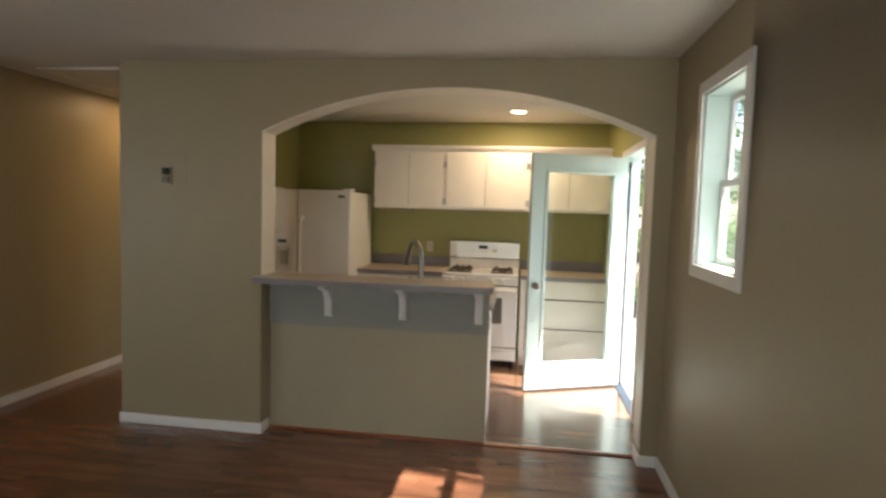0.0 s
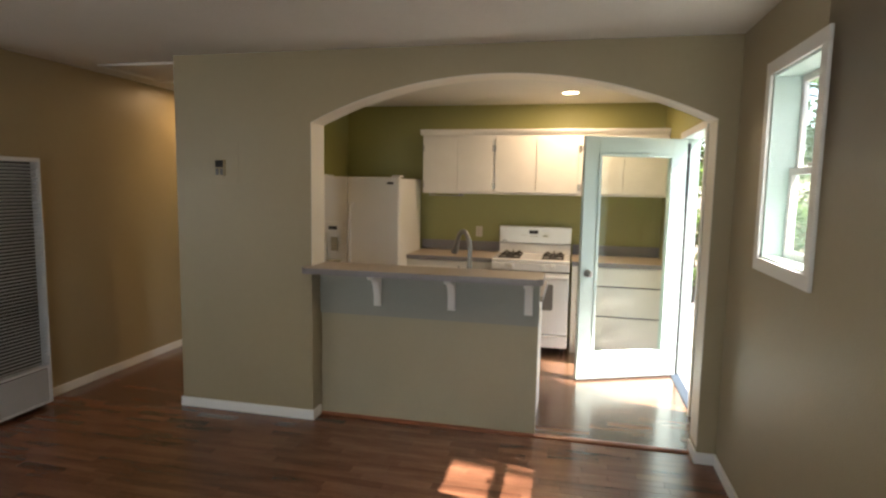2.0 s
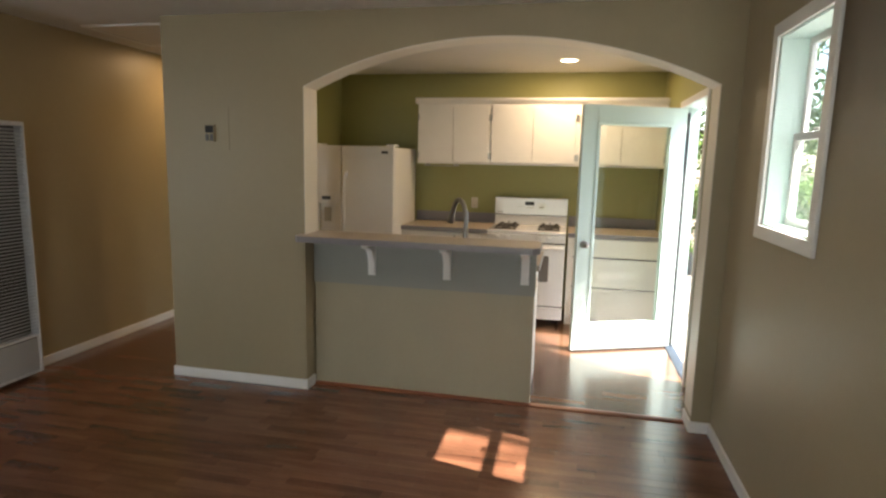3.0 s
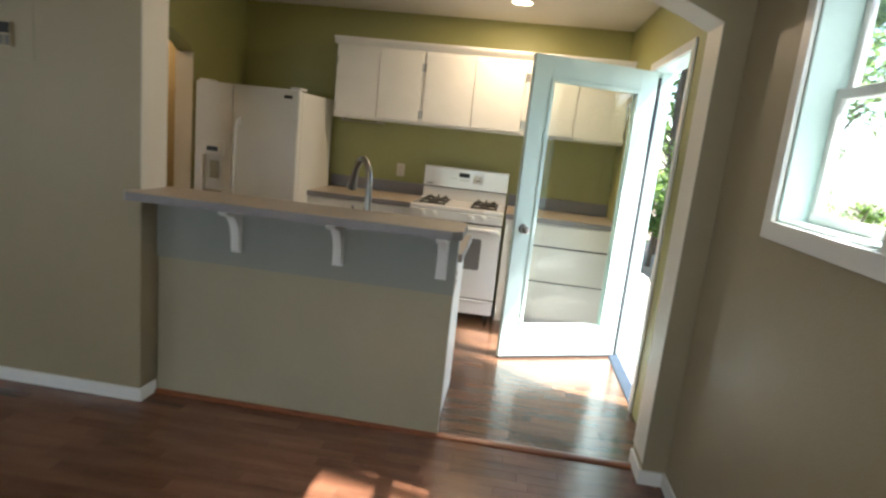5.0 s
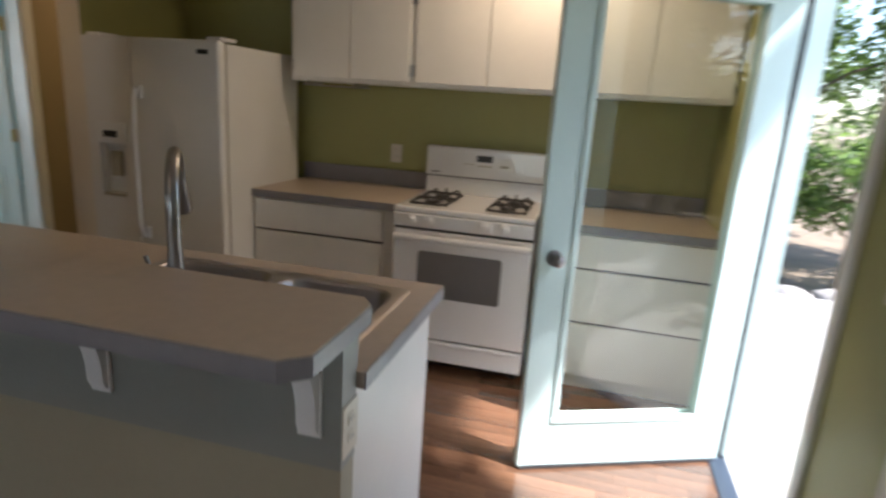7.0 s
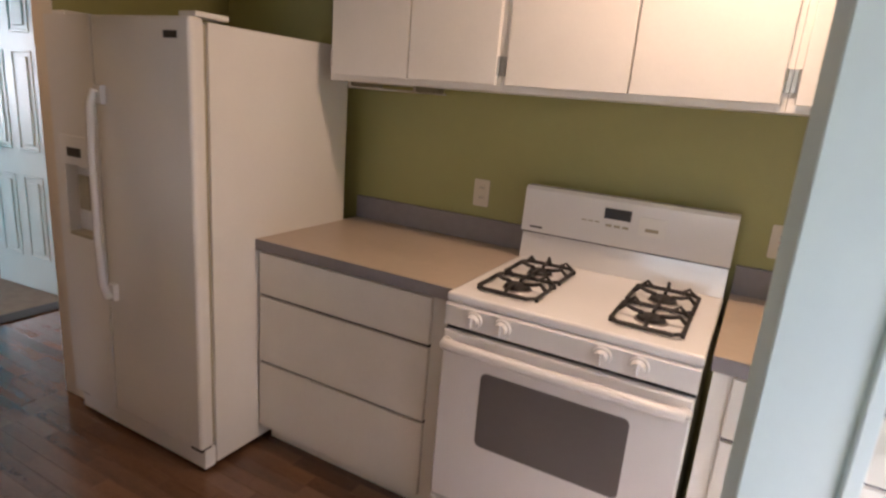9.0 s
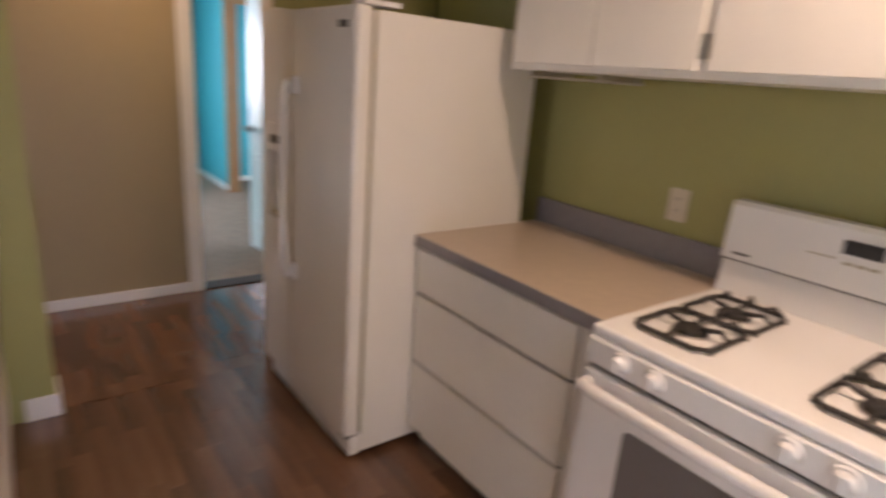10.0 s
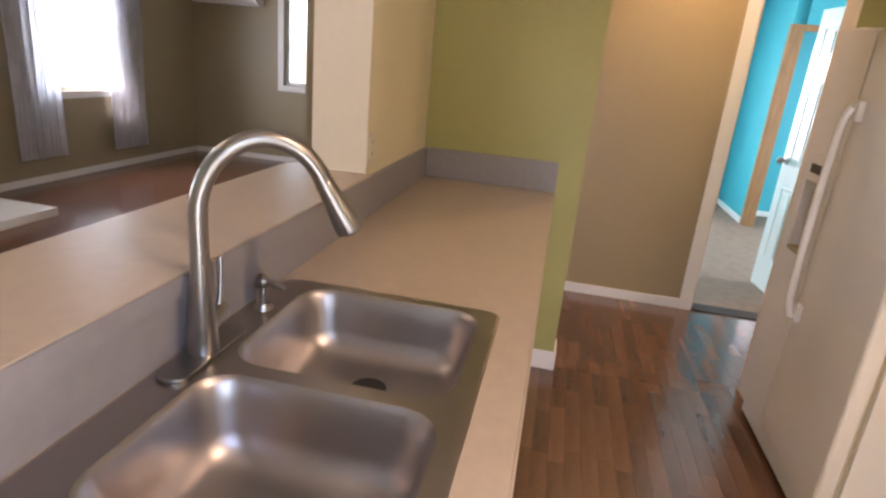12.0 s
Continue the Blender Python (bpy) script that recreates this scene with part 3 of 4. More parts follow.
right_door = part("door", fridge_door(FSEAM + 0.003, FX1), M_FRIDGE, fr)
bm = bmesh.new()
dx0, dx1, dz0, dz1 = -0.770, -0.600, 0.845, 1.13
for q in ((FX0, 0.115, dx0, 1.69), (dx1, 0.115, FSEAM - 0.003, 1.69), (dx0, 0.115, dx1, dz0), (dx0, dz1, dx1, 1.69)):
    box(bm, q[0], FFRONT, q[1], q[2], 1.985, q[3])
left_door = part("door", bm, M_FRIDGE, fr)


def fridge_handle(x, door):
    pts = [(x, FFRONT + 0.004, 1.43), (x, FFRONT - 0.035, 1.425), (x, FFRONT - 0.048, 1.38), (x, FFRONT - 0.055, 1.2), (x, FFRONT - 0.055, 0.9), (x, FFRONT - 0.048, 0.70), (x, FFRONT - 0.035, 0.645), (x, FFRONT + 0.004, 0.64)]
    h = part("handle", tube(bmesh.new(), pts, [0.016, 0.017, 0.016, 0.014, 0.014, 0.016, 0.017, 0.016], 14), M_ENAMEL, door)
    for z in (1.415, 0.655):
        part("handle_mount", boxm(x - 0.022, FFRONT - 0.022, z - 0.035, x + 0.022, FFRONT + 0.004, z + 0.035, 0.008), M_ENAMEL, door)


fridge_handle(FSEAM + 0.05, right_door)
part("dispenser_panel", boxm(dx0 - 0.012, FFRONT - 0.008, dz1 + 0.002, dx1 + 0.012, FFRONT + 0.004, 1.245, 0.004), M_WHITEPLASTIC, left_door)
part("display", boxm(-0.73, FFRONT - 0.0105, 1.165, -0.64, FFRONT - 0.0075, 1.20), M_BLACK, left_door, "black dispenser display")
part("dispenser_recess", boxm(dx0, FFRONT + 0.045, dz0, dx1, 1.984, dz1), M_WHITEPLASTIC, left_door)
part("dispenser_tray", boxm(dx0 + 0.01, FFRONT - 0.006, dz0 - 0.004, dx1 - 0.01, FFRONT + 0.05, dz0 + 0.012, 0.003), M_GREY, left_door)
part("dispenser_paddle", boxm(-0.72, FFRONT + 0.018, 0.95, -0.65, FFRONT + 0.03, 1.09, 0.004), M_GREY, left_door, "grey dispenser paddle")
part("badge", boxm(-0.125, FFRONT - 0.003, 1.620, -0.06, FFRONT + 0.001, 1.643), M_BLACK, right_door, "small dark badge")
part("toe_grille", boxm(FX0 + 0.01, 1.95, 0.02, FX1 - 0.01, 2.0, 0.105, 0.006), M_WHITEPLASTIC, fr)
for x0, x1 in ((FX0 + 0.005, FX0 + 0.09), (FX1 - 0.09, FX1 - 0.005)):
    part("hinge_cover", boxm(x0, 1.955, 1.691, x1, 2.09, 1.709, 0.006), M_WHITEPLASTIC, fr)
    part("lower_hinge", boxm(x0 + 0.01, 1.94, 0.095, x1 - 0.01, 1.985, 0.113, 0.003), M_DARKGAP, fr, "dark lower hinge")
for x in (FX0 + 0.06, FX1 - 0.06):
    for y in (2.05, 2.68):
        part("foot", cyl(bmesh.new(), (x, y, 0), (x, y, 0.032), 0.022, 0.018, 14), M_BLACK, fr)

# ---- cooker wall: base cabinets and worktops ----
CY = 2.090


def drawer_cabinet(x0, x1, stile_l, stile_r, label):
    c = thing("base_cabinet", label, "cabinet", "base cabinets on the back wall")
    part("carcass", boxm(x0, CY + 0.0285, 0.085, x1, YB - 0.004, 0.870), M_CAB, c)
    part("toe_kick", boxm(x0 + 0.002, CY + 0.09, 0.0, x1 - 0.002, YB - 0.01, 0.083), M_CAB, c)
    for z0, z1 in ((0.692, 0.862), (0.402, 0.680), (0.100, 0.390)):
        d = part("drawer_front", boxm(x0 + stile_l, CY + 0.010, z0, x1 - stile_r, CY + 0.028, z1, 0.003), M_CAB, c)
    # Dark strips laid in the gaps to paint the shade between drawers.
    for z in (0.3905, 0.6805):
        part("drawer_gap_shade", boxm(x0 + stile_l, CY + 0.022, z, x1 - stile_r, CY + 0.0282, z + 0.011), M_DARKGAP, c, "dark strip standing in for the shade between drawers")
    return c


drawer_cabinet(0.04, 0.915, 0.012, 0.075, "white base cabinet with three wide drawers")
drawer_cabinet(1.697, XR - 0.004, 0.05, 0.02, "white base cabinet with drawers beside the stove")


def worktop(x0, x1, label):
    w = thing("worktop", label, "worktop", "worktops on the back wall")
    part("counter_surface", boxm(x0, CY + 0.006, 0.874, x1, YB - 0.02, 0.914), M_LAM, w)
    part("front_edge", boxm(x0, CY, 0.872, x1, CY + 0.006, 0.9142, 0.0015), M_LAMEDGE, w, "grey laminate edge")
    part("backsplash", boxm(x0, YB - 0.02, 0.874, x1, YB - 0.002, 1.018, 0.002), M_LAMEDGE, w, "grey mauve backsplash")


worktop(0.030, 0.921, "beige laminate worktop with grey backsplash beside the refrigerator")
worktop(1.690, XR - 0.003, "beige laminate worktop with grey backsplash beside the stove")

# ---- stove ----
st = thing("gas_stove", "white freestanding four-burner gas range", "stove")
TX0, TX1, TY = 0.956, 1.711, 2.13
part("body", boxm(TX0 + 0.004, TY + 0.035, 0.06, TX1 - 0.004, 2.80, 0.885, 0.004), M_ENAMEL, st)
for x in (TX0 + 0.05, TX1 - 0.05):
    for y in (TY + 0.09, 2.72):
        part("foot", cyl(bmesh.new(), (x, y, 0), (x, y, 0.062), 0.02, 0.016, 14), M_BLACK, st)
bm = bmesh.new()
box(bm, TX0, TY, 0.888, TX1, 2.72, 0.918, 0.010, 3)
part("cooktop", bm, M_ENAMEL, st)
part("control_panel", slab(bmesh.new(), [(TY + 0.006, 0.886), (TY - 0.008, 0.88), (TY - 0.008, 0.815), (TY + 0.012, 0.806), (TY + 0.035, 0.806), (TY + 0.035, 0.886)], TX0 + 0.002, TX1 - 0.002, "x", 0.002), M_ENAMEL, st)
for z0, z1 in ((0.7985, 0.8055), (0.1855, 0.1965), (0.8862, 0.8878)):
    part("seam", boxm(TX0 + 0.005, TY + 0.010, z0, TX1 - 0.005, TY + 0.0348, z1), M_BLACK, st, "dark seam between the panels")
for x in (TX0 + 0.105, TX0 + 0.20, TX1 - 0.255, TX1 - 0.155):
    k = part("knob", cyl(bmesh.new(), (x, TY - 0.008, 0.850), (x, TY - 0.016, 0.8495), 0.029, 0.027, 24), M_ENAMEL, st)
    bm = cyl(bmesh.new(), (x, TY - 0.015, 0.850), (x, TY - 0.032, 0.849), 0.021, 0.018, 24)
    box(bm, x - 0.004, TY - 0.040, 0.832, x + 0.004, TY - 0.028, 0.868, 0.002)
    part("grip", bm, M_ENAMEL, k)
oven = part("oven_door", boxm(TX0 + 0.004, TY - 0.012, 0.197, TX1 - 0.004, TY + 0.033, 0.798, 0.008, 3), M_ENAMEL, st)
part("window", slab(bmesh.new(), rounded(TX0 + 0.150, 0.435, TX1 - 0.150, 0.690, 0.02), TY - 0.0145, TY - 0.0105, "y"), M_OVENGLASS, oven, "dark grey oven glass")
pts = [(TX0 + 0.02, TY - 0.01, 0.758), (TX0 + 0.028, TY - 0.040, 0.762), (TX0 + 0.07, TY - 0.052, 0.766), ((TX0 + TX1) / 2, TY - 0.060, 0.768), (TX1 - 0.07, TY - 0.052, 0.766), (TX1 - 0.028, TY - 0.040, 0.762), (TX1 - 0.02, TY - 0.01, 0.758)]
part("handle", tube(bmesh.new(), pts, [0.018, 0.019, 0.018, 0.0175, 0.018, 0.019, 0.018], 16), M_ENAMEL, oven)
dr = part("storage_drawer", boxm(TX0 + 0.004, TY - 0.010, 0.065, TX1 - 0.004, TY + 0.033, 0.185, 0.006, 3), M_ENAMEL, st)
part("drawer_lip", boxm(TX0 + 0.03, TY - 0.026, 0.168, TX1 - 0.03, TY - 0.008, 0.190, 0.006, 3), M_ENAMEL, dr)
# Raised back with the control display.
prof = [(2.718, 0.905), (2.735, 1.018), (2.80, 1.018), (2.80, 0.905)]
part("back_riser", slab(bmesh.new(), prof, TX0 + 0.002, TX1 - 0.002, "x", 0.002), M_ENAMEL, st)
part("vent_gap", boxm(TX0 + 0.004, 2.730, 1.0185, TX1 - 0.004, 2.80, 1.0265), M_BLACK, st, "black vent gap")
prof = [(2.713, 1.027), (2.722, 1.19), (2.735, 1.203), (2.785, 1.203), (2.80, 1.19), (2.80, 1.027)]
bg = part("backguard", slab(bmesh.new(), prof, TX0, TX1, "x", 0.003), M_ENAMEL, st)
part("clock_display", boxm(TX0 + 0.315, 2.7135, 1.125, TX0 + 0.41, 2.722, 1.163, 0.001), M_BLACK, bg, "black clock display")
for k in range(3):
    part("touch_button", boxm(TX0 + 0.235 + 0.024 * k, 2.7145, 1.105, TX0 + 0.252 + 0.024 * k, 2.719, 1.109), M_GREY, bg)
    part("touch_button", boxm(TX0 + 0.325 + 0.03 * k, 2.7145, 1.096, TX0 + 0.346 + 0.03 * k, 2.719, 1.104), M_GREY, bg)
part("touch_panel", boxm(TX0 + 0.44, 2.7135, 1.085, TX0 + 0.535, 2.7205, 1.15, 0.001), M_WHITEPLASTIC, bg)
part("touch_button", boxm(TX0 + 0.465, 2.7125, 1.10, TX0 + 0.51, 2.7150, 1.112), M_GREY, bg)
part("badge", boxm(TX0 + 0.035, 2.7135, 1.043, TX0 + 0.085, 2.7175, 1.050), M_BLACK, bg, "small dark badge")


def burner(cx, cy):
    b = part("burner", cyl(bmesh.new(), (cx, cy, 0.916), (cx, cy, 0.922), 0.050, 0.046, 28), M_STEEL, st, "steel burner base")
    part("burner_cap", cyl(bmesh.new(), (cx, cy, 0.922), (cx, cy, 0.932), 0.043, 0.039, 28), M_IRON, b, "black burner cap")


def grate(x0, x1, y0, y1):
    """Two linked eight-sided loops of cast iron with fingers reaching in over the burners."""
    g = part("grate", bmesh.new(), M_IRON, st, "black cast iron grate over two burners")
    bm = bmesh.new()
    z, rr, cut = 0.929, 0.0068, 0.024
    ym, cx = (y0 + y1) / 2, (x0 + x1) / 2
    for lo, hi, back in ((y0, ym, 0), (ym, y1, 1)):
        cy = (lo + hi) / 2
        loop = [(x0 + cut, lo, z), (x1 - cut, lo, z), (x1, lo + cut, z), (x1, hi - cut, z), (x1 - cut, hi, z), (x0 + cut, hi, z), (x0, hi - cut, z), (x0, lo + cut, z), (x0 + cut, lo, z)]
        tube(bm, loop, rr, 8)
        for ox, oy, tall in ((x0, cy, 0.020), (x1, cy, 0.020), (cx, lo, 0.012), (cx, hi, 0.030 if back else 0.012)):
            dx, dy = cx - ox, cy - oy
            tube(bm, [(ox, oy, z), (ox + 0.22 * dx, oy + 0.22 * dy, z + tall), (ox + 0.50 * dx, oy + 0.50 * dy, z + 0.012), (ox + 0.76 * dx, oy + 0.76 * dy, z + 0.010)], [rr, rr * 0.9, rr, rr * 0.8], 8)
        for sx in (-1, 1):
            ox, oy = cx + sx * (x1 - x0 - cut) / 2, hi - cut / 2
            tube(bm, [(ox, oy, z), (ox - sx * 0.020, oy - 0.012, z + 0.024), (ox - sx * 0.045, oy - 0.035, z + 0.010)], [rr, rr * 0.8, rr * 0.8], 8)
    for x in (x0, x1):
        for y in (y0 + cut, ym - cut, ym + cut, y1 - cut):
            cyl(bm, (x, y, 0.917), (x, y, z), 0.0065, 0.0055, 10)
    bm.to_mesh(g.data)
    bm.free()


for x0, x1 in ((TX0 + 0.062, TX0 + 0.260), (TX1 - 0.268, TX1 - 0.070)):
    grate(x0, x1, 2.205, 2.640)
    for cy in (2.314, 2.531):
        burner((x0 + x1) / 2, cy)

st.location = (-0.036, -0.078, 0)
fr.location = (0.045, -0.11, 0)

# ---- upper cabinets ----
UZ0, UZ1, UY = 1.537, 2.145, 2.41


def upper(x0, x1):
    u = thing("wall_cabinet", "white painted two-door wall cabinet with exposed hinges", "cabinet", "wall cabinets above the stove")
    part("carcass", boxm(x0, UY + 0.022, UZ0, x1 - 0.001, YB - 0.002, UZ1), M_CAB, u)
    part("face_frame", boxm(x0, UY + 0.012, UZ0, x1 - 0.001, UY + 0.0215, UZ1, 0.001), M_CAB, u)
    mid = (x0 + x1) / 2
    for a, b, hx in ((x0 + 0.019, mid - 0.003, x0 + 0.019), (mid + 0.003, x1 - 0.019, x1 - 0.019)):
        d = part("door", boxm(a, UY - 0.008, UZ0 + 0.022, b, UY + 0.0115, UZ1 - 0.035, 0.003), M_CAB, u)
        s = -1 if hx < mid else 1
        for z in (UZ0 + 0.085, UZ1 - 0.14):
            bm = boxm(hx + s * 0.002, UY + 0.006, z - 0.032, hx + s * 0.0185, UY + 0.0125, z + 0.032, 0.001)
            cyl(bm, (hx + s * 0.002, UY + 0.002, z - 0.032), (hx + s * 0.002, UY + 0.002, z + 0.032), 0.005, 0.005, 10)
            part("hinge", bm, M_CHROME, d, "chrome surface hinge")
    return u


for a, b in ((0.115, 0.870), (0.870, 1.731), (1.731, XR - 0.004)):
    upper(a, b)
prof = [(UY + 0.022, UZ1 - 0.005), (UY + 0.006, UZ1 - 0.005), (UY - 0.004, UZ1 + 0.006), (UY - 0.022, UZ1 + 0.022), (UY - 0.034, UZ1 + 0.040), (UY - 0.034, UZ1 + 0.052), (UY + 0.022, UZ1 + 0.052)]
bm = slab(bmesh.new(), prof, 0.095, XR - 0.004, "x")
box(bm, 0.08, UY + 0.0225, UZ1 + 0.004, 0.114, YB - 0.003, UZ1 + 0.052)
solid("cabinet_crown", bm, M_CAB, "white crown moulding over the wall cabinets", "moulding")


# ---- plates on the walls ----
def outlet(m, kind, material=None, name="outlet"):
    o = thing(name, {"duplex": "ivory duplex outlet plate on the wall", "gfci": "ivory outlet plate with test buttons on the wall", "switch": "ivory light switch plate on the wall"}[kind], "outlet" if kind != "switch" else "switch")
    mt = material or M_PLATE
    part("plate", slab(bmesh.new(), rounded(-0.036, -0.058, 0.036, 0.058, 0.006, 3), 0.0, -0.005, "y", 0.0015), mt, o)
    if kind == "duplex":
        for z in (-0.021, 0.021):
            s = part("socket", slab(bmesh.new(), rounded(-0.015, z - 0.014, 0.015, z + 0.014, 0.008, 4), -0.005, -0.0075, "y"), mt, o)
            for x in (-0.006, 0.006):
                part("slot", boxm(x - 0.001, -0.0082, z - 0.003, x + 0.001, -0.0074, z + 0.006), M_BLACK, s)
    elif kind == "gfci":
        s = part("socket", boxm(-0.017, -0.008, -0.034, 0.017, -0.005, 0.034, 0.001), mt, o)
        part("test_button", boxm(-0.008, -0.0095, -0.002, 0.008, -0.0078, 0.004), M_RED, s)
        for z in (-0.021, 0.021):
            for x in (-0.006, 0.006):
                part("slot", boxm(x - 0.001, -0.0086, z - 0.004, x + 0.001, -0.0078, z + 0.005), M_BLACK, s)
    else:
        part("toggle", boxm(-0.004, -0.016, -0.008, 0.004, -0.004, 0.010, 0.002), mt, o)
    o.matrix_world = m
    return o


outlet(pose(0.678, YB - 0.001, 1.123), "duplex")
outlet(pose(1.81, YB - 0.001, 1.12), "gfci")
outlet(pose(-0.04, 0.1905, 1.15, 0, 0, 180), "duplex")
outlet(pose(1.5015, 0.152, 0.81, 0, 0, 90), "duplex")
outlet(pose(XR - 0.001, 0.52, 1.16, 0, 0, -90), "switch")
outlet(pose(-2.33, YFW + 0.001, 1.2, 0, 0, 180), "switch")

M_GREYBUTTON = shade("grey_plastic_button", (0.13, 0.13, 0.125), 0.6, vary=0.05)
th = thing("thermostat", "small grey wall thermostat with dark display", "thermostat")
part("case", boxm(-0.042, -0.022, -0.062, 0.042, 0, 0.062, 0.004), M_TAUPE, th)
part("display", boxm(-0.036, -0.0235, 0.004, 0.036, -0.0215, 0.056), M_DARKGAP, th, "dark display")
part("button", boxm(-0.034, -0.025, -0.054, -0.006, -0.0215, -0.006, 0.002), M_GREYBUTTON, th)
part("button", boxm(0.006, -0.025, -0.054, 0.034, -0.0215, -0.006, 0.002), M_GREYBUTTON, th)
th.matrix_world = pose(-0.663, -0.001, 1.709) @ Matrix.Diagonal((0.82, 1, 0.9, 1))
pl = thing("blank_wall_plate", "taupe painted blank cover on the wall", "wall plate")
part("plate", boxm(-0.09, -0.006, -0.14, 0.09, 0, 0.14, 0.002), M_TAUPE, pl)
pl.matrix_world = pose(-0.62, 0.002, 1.74)

# ---- wall heater ----
ht = thing("wall_heater", "tall white louvred gas wall heater", "heater")
HX, HY0, HY1 = XL, -0.69, -0.25
M_HEAT = shade("white_heater_enamel", (0.72, 0.73, 0.74), 0.35, vary=0.03)
M_HEATDARK = shade("dark_heater_inside", (0.05, 0.045, 0.04), 0.7)
D = 0.15
part("back_box", boxm(HX + 0.001, HY0 + 0.012, 0.05, HX + 0.075, HY1 - 0.012, 1.735), M_HEATDARK, ht, "dark inside of the heater")
for y0, y1 in ((HY0, HY0 + 0.014), (HY1 - 0.012, HY1)):
    part("side_panel", boxm(HX + 0.001, y0, 0.03, HX + D, y1, 1.755, 0.006), M_HEAT, ht)
part("top_panel", boxm(HX + 0.001, HY0 + 0.0145, 1.725, HX + D, HY1 - 0.0125, 1.755, 0.004), M_HEAT, ht)
part("lower_panel", boxm(HX + 0.076, HY0 + 0.0145, 0.03, HX + D - 0.004, HY1 - 0.0125, 0.30, 0.004), M_HEAT, ht)
# Thin dark sheet on the panel paints the shade between the lower louvres.
part("lower_grille_shade", boxm(HX + D - 0.0038, HY0 + 0.04, 0.046, HX + D - 0.0030, HY1 - 0.035, 0.285), M_HEATDARK, ht, "dark sheet standing in for the shade between lower louvres")
for k in range(15):
    z = 0.050 + 0.0155 * k
    part("lower_louvre", boxm(HX + D - 0.0045, HY0 + 0.045, z, HX + D - 0.001, HY1 - 0.04, z + 0.0085), M_HEAT, ht)
lv = mesh_of("louvre", slab(bmesh.new(), [(HX + 0.095, 0.0), (HX + 0.136, 0.010), (HX + 0.136, 0.0145), (HX + 0.095, 0.0045)], HY0 + 0.0145, HY1 - 0.0125, "y"), M_HEAT, False)
for k in range(60):
    o = new("louvre", lv)
    o.parent, o.location = ht, (0, 0, 0.315 + 0.0234 * k)

# ---- ceiling fittings ----
def downlight(x, y, z, lit=True):
    d = thing("ceiling_downlight", "round white recessed ceiling downlight, lit warm", "ceiling light", "recessed downlights")
    bm = bmesh.new()
    n = 36
    prof = ((0.095, 0.0), (0.094, -0.005), (0.078, -0.007), (0.072, -0.002), (0.070, 0.0))
    rings = [[bm.verts.new((r * math.cos(2 * math.pi * k / n), r * math.sin(2 * math.pi * k / n), dz)) for k in range(n)] for r, dz in prof]
    for a, b in zip(rings, rings[1:]):
        for k in range(n):
            bm.faces.new((a[k], a[(k + 1) % n], b[(k + 1) % n], b[k]))
    part("trim_ring", bm, M_TRIM, d)
    part("lens", cyl(bmesh.new(), (0, 0, -0.002), (0, 0, -0.0005), 0.070, 0.070, 36), M_CANGLOW, d, "glowing warm lens")
    d.location = (x, y, z)
    return d


downlight(1.617, 2.04, KCEIL)
downlight(0.655, -1.256, CEIL)
downlight(-1.62, 1.45, CEIL)
downlight(-1.55, 3.30, CEIL)
hatch = thing("attic_hatch", "white attic hatch with thin trim in the hall ceiling", "hatch")
bm = bmesh.new()
hx0, hx1, hy0, hy1 = -1.80, -1.06, 0.18, 0.90
for q in ((hx0, hy0, hx1, hy0 + 0.03), (hx0, hy1 - 0.03, hx1, hy1), (hx0, hy0 + 0.03, hx0 + 0.03, hy1 - 0.03), (hx1 - 0.03, hy0 + 0.03, hx1, hy1 - 0.03)):
    box(bm, q[0], q[1], CEIL - 0.014, q[2], q[3], CEIL - 0.0005, 0.002, 1)
part("trim", bm, M_TRIM, hatch)
part("panel", boxm(hx0 + 0.034, hy0 + 0.034, CEIL - 0.005, hx1 - 0.034, hy1 - 0.034, CEIL - 0.0005), M_CEIL, hatch)

# Rack for glasses under the first wall cabinet.
rack = thing("under_cabinet_rack", "thin metal glass rack under the wall cabinet", "rack")
for k in range(5):
    y = UY + 0.05 + 0.05 * k
    part("rail", cyl(bmesh.new(), (0.17, y, UZ0 - 0.022), (0.52, y, UZ0 - 0.022), 0.004, 0.004, 8), M_CHROME, rack)
for x in (0.19, 0.50):
    part("hanger", boxm(x - 0.006, UY + 0.04, UZ0 - 0.018, x + 0.006, UY + 0.26, UZ0 - 0.0005), M_CHROME, rack)


# ---- kitchen door to the garden ----
def casing(name, label, axis, plane, side, u0, u1, top, w, t, material):
    """Flat trim round an opening: two uprights and a head, on one face of a wall."""
    bm = bmesh.new()
    lo, hi = (plane, plane + side * t) if side > 0 else (plane + side * t, plane)
    for a, b, c, d in ((u0 - w, u0, 0.0, top), (u1, u1 + w, 0.0, top), (u0 - w, u1 + w, top, top + w)):
        if axis == "x":
            box(bm, lo, a, c, hi, b, d, 0.003, 1)
        else:
            box(bm, a, lo, c, b, hi, d, 0.003, 1)
    return solid(name, bm, material, label, "trim", "structure")


casing("trim_kitchen_door", "white casing round the garden door", "x", XR, -1, DOOR[0] + 0.03, DOOR[2] - 0.01, DOOR[3] - 0.01, 0.055, 0.014, M_TRIM)
bm = bmesh.new()
box(bm, XR + 0.002, DOOR[0], 0.0, XR + WT - 0.002, DOOR[0] + 0.03, DOOR[3])
box(bm, XR + 0.002, DOOR[2] - 0.012, 0.0, XR + WT - 0.002, DOOR[2], DOOR[3])
box(bm, XR + 0.002, DOOR[0] + 0.03, DOOR[3] - 0.012, XR + WT - 0.002, DOOR[2] - 0.012, DOOR[3])
